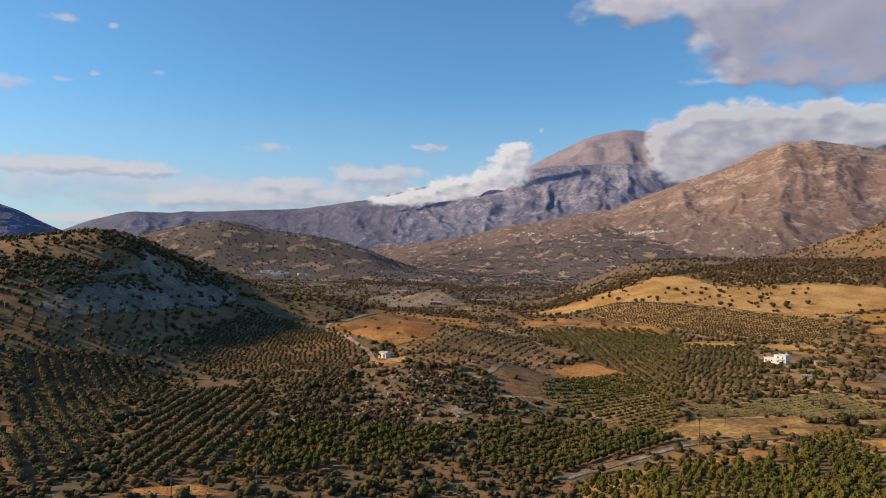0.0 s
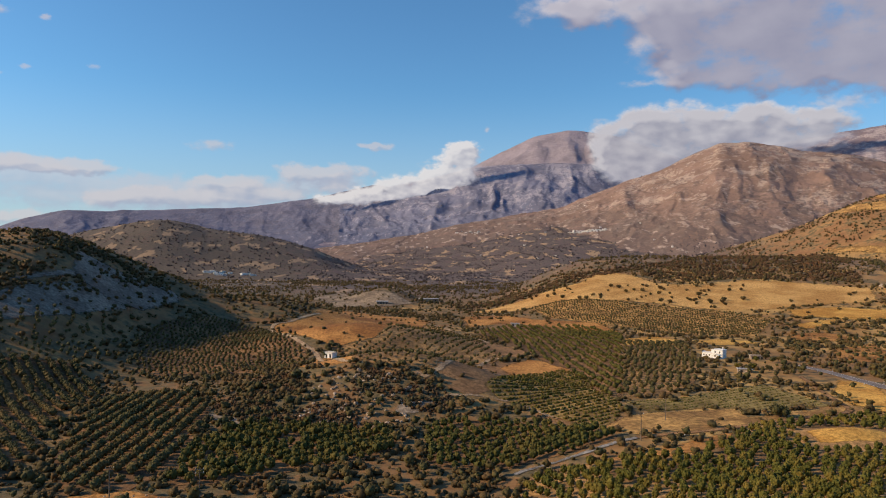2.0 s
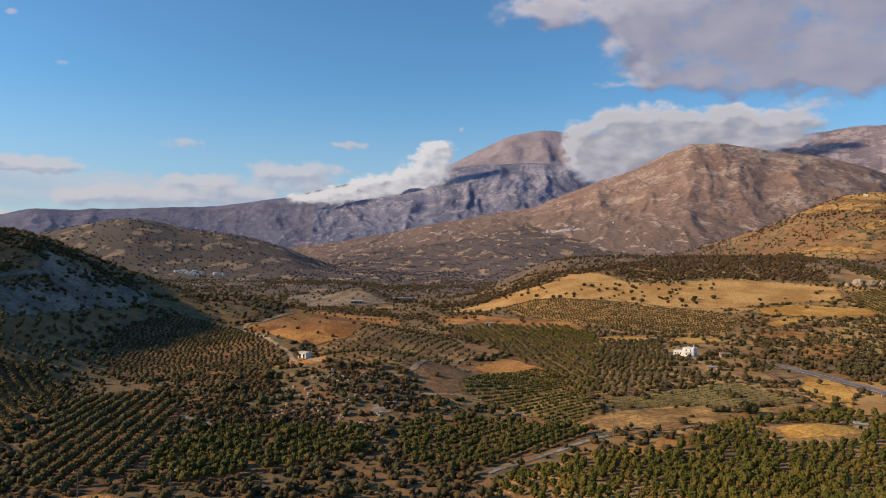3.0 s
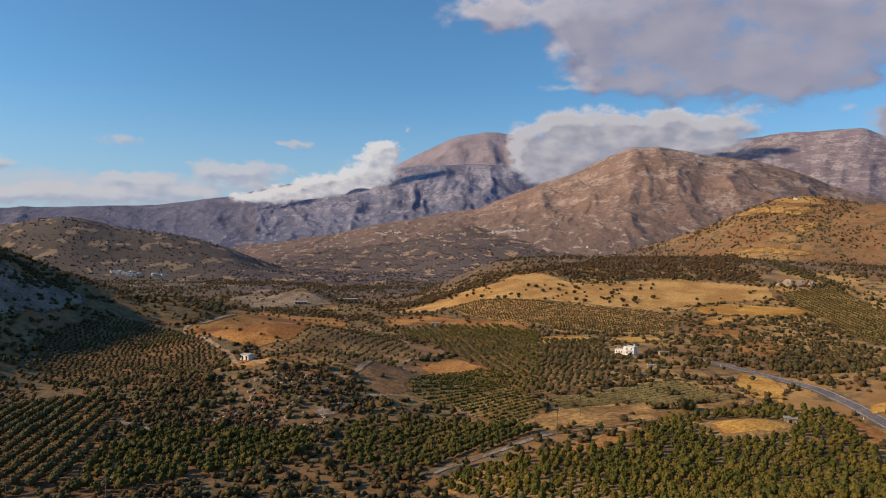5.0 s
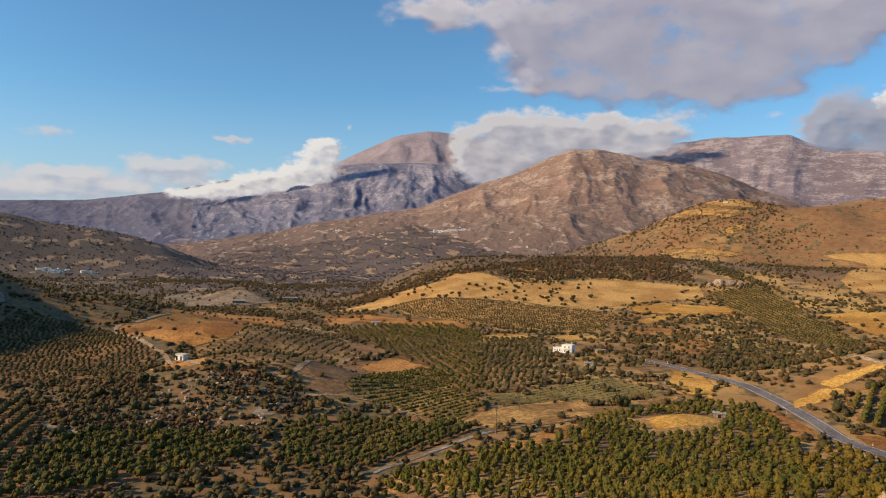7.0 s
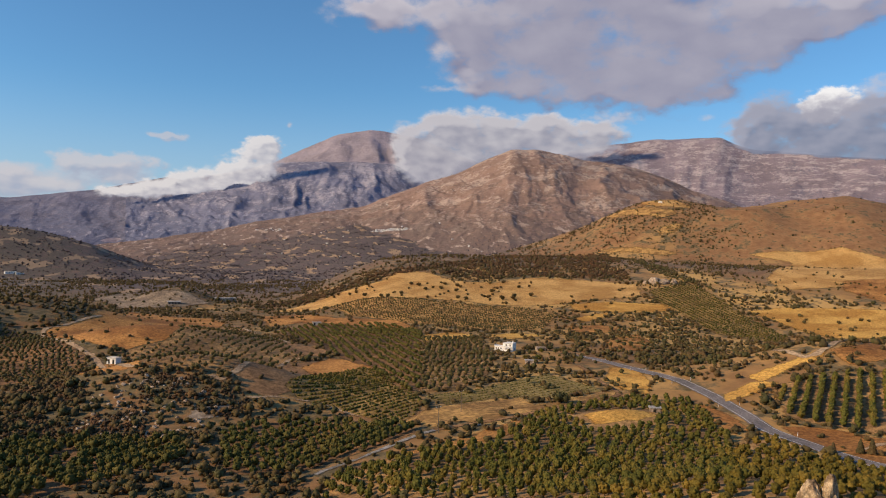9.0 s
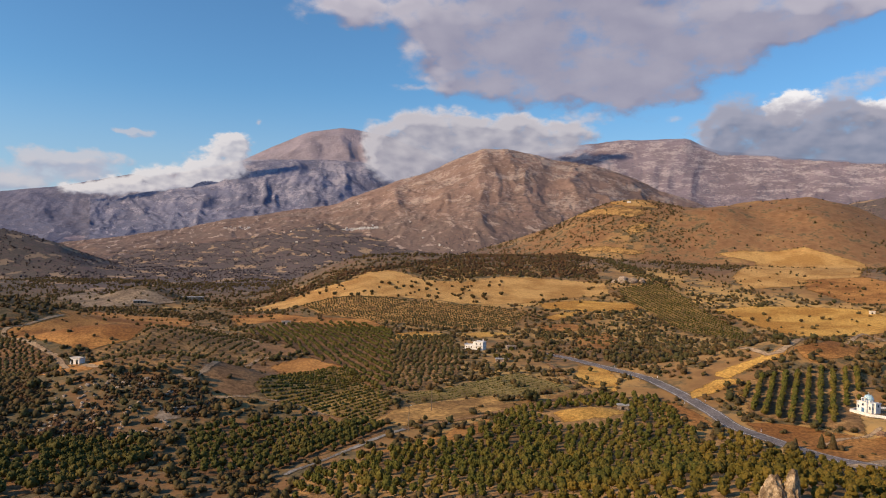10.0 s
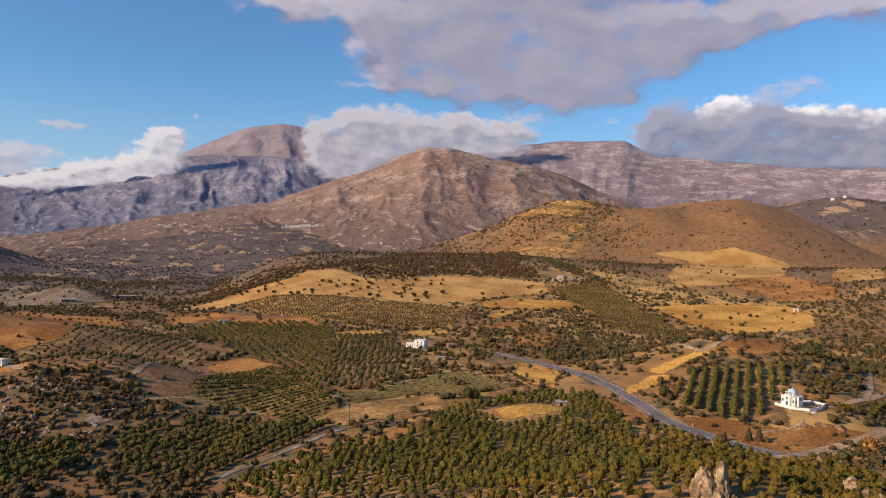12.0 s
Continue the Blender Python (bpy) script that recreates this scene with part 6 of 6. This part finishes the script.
# single trees near buildings
big = tree("carob_tree", "large dark carob tree on the dry strip", 340, OLIVE, 0.6, 0.75, 4, "tree", 14, 220)
set_down(big, (129.9, 227.0, float(land(129.9, 227.0))), 3.0)
golden = tree("bush", "large golden orange bush beside the dirt track", 341, surface("golden_leaves", two_tone(rgb(0.20, 0.10, 0.03), rgb(0.34, 0.19, 0.06), 0.6, 2.5), 0.85), 0.65, 0.55, 4, "bush", 14, 220)
set_down(golden, (206.0, 127.0, float(land(206.0, 127.0))), 3.2)
hedge = [tree("hedge_tree", "leafy green tree beside the farmhouse", 342 + i, ORCHARD if i % 2 else OLIVE) for i in range(3)]
for i, (x, y, size) in enumerate(((181, 356, 2.4), (184, 345, 2.2), (190, 340, 2.6), (176, 343, 2.2), (168, 318, 2.6), (174, 314, 2.4), (180, 311, 2.8), (163, 322, 2.0), (193, 352, 2.6), (150, 366, 2.4), (144, 369, 2.2), (196, 345, 2.2))):
    place = (x, y, float(land(x, y)))
    if i < 3:
        set_down(hedge[i], place, size * 0.75)
    else:
        plant(hedge[i % 3], place, size * 0.75)
chapel_tree = tree("round_tree", "round bright green tree below the chapel wall", 350, ORCHARD, 0.45, 0.9, 3)
set_down(chapel_tree, (228.5, 149.5, float(land(228.5, 149.5))), 2.3)
for x, y, size in ((247, 172, 3.4), (236, 150, 2.6), (209, 168, 2.2), (238, 146, 2.8), (244, 149, 3.0)):
    plant(chapel_tree, (x, y, float(land(x, y))), size * 0.7)


def conifer(x, y, tall, seed):
    ob = base("conifer", "dark green young conifer on the road bank", "tree", x, y, float(land(x, y)), 0, "conifers above the road")
    part("trunk", tube(0.14, 0.05, -0.2, tall * 0.9, 0, 0, 7), BARK, ob)
    g = np.random.default_rng(seed)
    vs, fs, count = [], [], 0
    for i in range(60):
        h = (i + 0.5) / 60
        a, reach = i * 2.4, (1 - h) ** 0.8 * tall * 0.28 + 0.15
        c = np.array([math.cos(a) * reach * 0.55, math.sin(a) * reach * 0.55, 0.3 + h * tall * 0.95])
        v = ICO * np.array([reach * 0.55, reach * 0.55, 0.35]) * (1 + g.uniform(-0.3, 0.3, (12, 1))) + c
        vs.append(v)
        fs.append(ICO_FACES + count)
        count += 12
    head = new("crown", quad_mesh("crown", np.concatenate(vs), np.concatenate(fs), BRUSH))
    head.parent = ob


conifer(179.3, 147.0, 4.0, 1)
conifer(181.6, 145.2, 4.4, 2)
conifer(172.3, 149.8, 2.8, 3)


# ---- villages ----
def footing(x, y):
    """Height of the ground or of a mountain's slope, whichever is higher."""
    z = float(land(x, y))
    for name in ("mountain_rocky", "mountain_cliffs"):
        co = SLOPE[name][0]
        near = np.hypot(co[:, 0] - x, co[:, 1] - y)
        i = near.argmin()
        if near[i] < 40:
            z = max(z, float(co[i, 2]))
    return z


def village_house():
    ob = tagged(new("village_house"), "small white village house with flat roof", "house", "houses of the village")
    part("wall_block", block(-4.5, 4.5, -3.5, 3.5, -3, 4.2), WHITEWASH, ob)
    part("roof", block(-4.7, 4.7, -3.7, 3.7, 4.2, 4.5), PLASTER, ob)
    for x in (-2.4, 0.2, 2.4):
        part("window", block(x - 0.5, x + 0.5, -3.56, -3.44, 1.4, 2.8), DARK, ob)
    return ob


pattern = village_house()
first = True
for points, number, spread, low, high in VILLAGES:
    for i in range(number):
        t = rng.uniform(0, len(points) - 1.001)
        k = int(t)
        x = points[k][0] + (points[k + 1][0] - points[k][0]) * (t - k) + rng.normal(0, spread * 0.5)
        y = points[k][1] + (points[k + 1][1] - points[k][1]) * (t - k) + rng.normal(0, spread)
        size = rng.uniform(low, high)
        m = Matrix.LocRotScale((x, y, footing(x, y)), Euler((0, 0, rng.uniform(-0.5, 0.5) - math.atan2(x, y))), None)
        if first:
            ob, first = pattern, False
            ob.matrix_basis = m
        else:
            ob = copy_thing(pattern, m)
        ob.scale = (size * rng.uniform(0.8, 1.4), size, size * rng.uniform(0.8, 1.3))

# the white village along the mountain's foot
co, _, shape = SLOPE["mountain_rocky"]
slope = co.reshape(*shape, 3)
column_bearing = np.degrees(np.arctan2(slope[0, :, 0], slope[0, :, 1]))
for i in range(64):
    bearing = 14.3 + 2.8 * rng.random()
    rise = 1.33 + 0.11 * (bearing - 14.3) + rng.normal(0, 0.045)
    line = slope[:, np.abs(column_bearing - bearing).argmin()]
    height = np.degrees(np.arctan2(line[:, 2] - EYE, np.hypot(line[:, 0], line[:, 1])))
    x, y, z = line[np.nonzero(height > rise)[0][0]]
    ob = copy_thing(pattern, Matrix.LocRotScale((x, y, z), Euler((0, 0, rng.uniform(-0.5, 0.5) - math.atan2(x, y))), None))
    size = rng.uniform(0.45, 0.85)
    ob.scale = (size * rng.uniform(0.8, 1.4), size, size * rng.uniform(0.8, 1.2))

for x, y, size in ((1761, 1204, 0.9), (1790, 1190, 0.8), (758, 1009, 0.7)):
    ob = copy_thing(pattern, Matrix.LocRotScale((x, y, float(land(x, y))), Euler((0, 0, -math.atan2(x, y))), None))
    ob.scale = (size, size, size)
    tagged(ob, "small white house alone on the hilltop", group="houses on the hilltops")
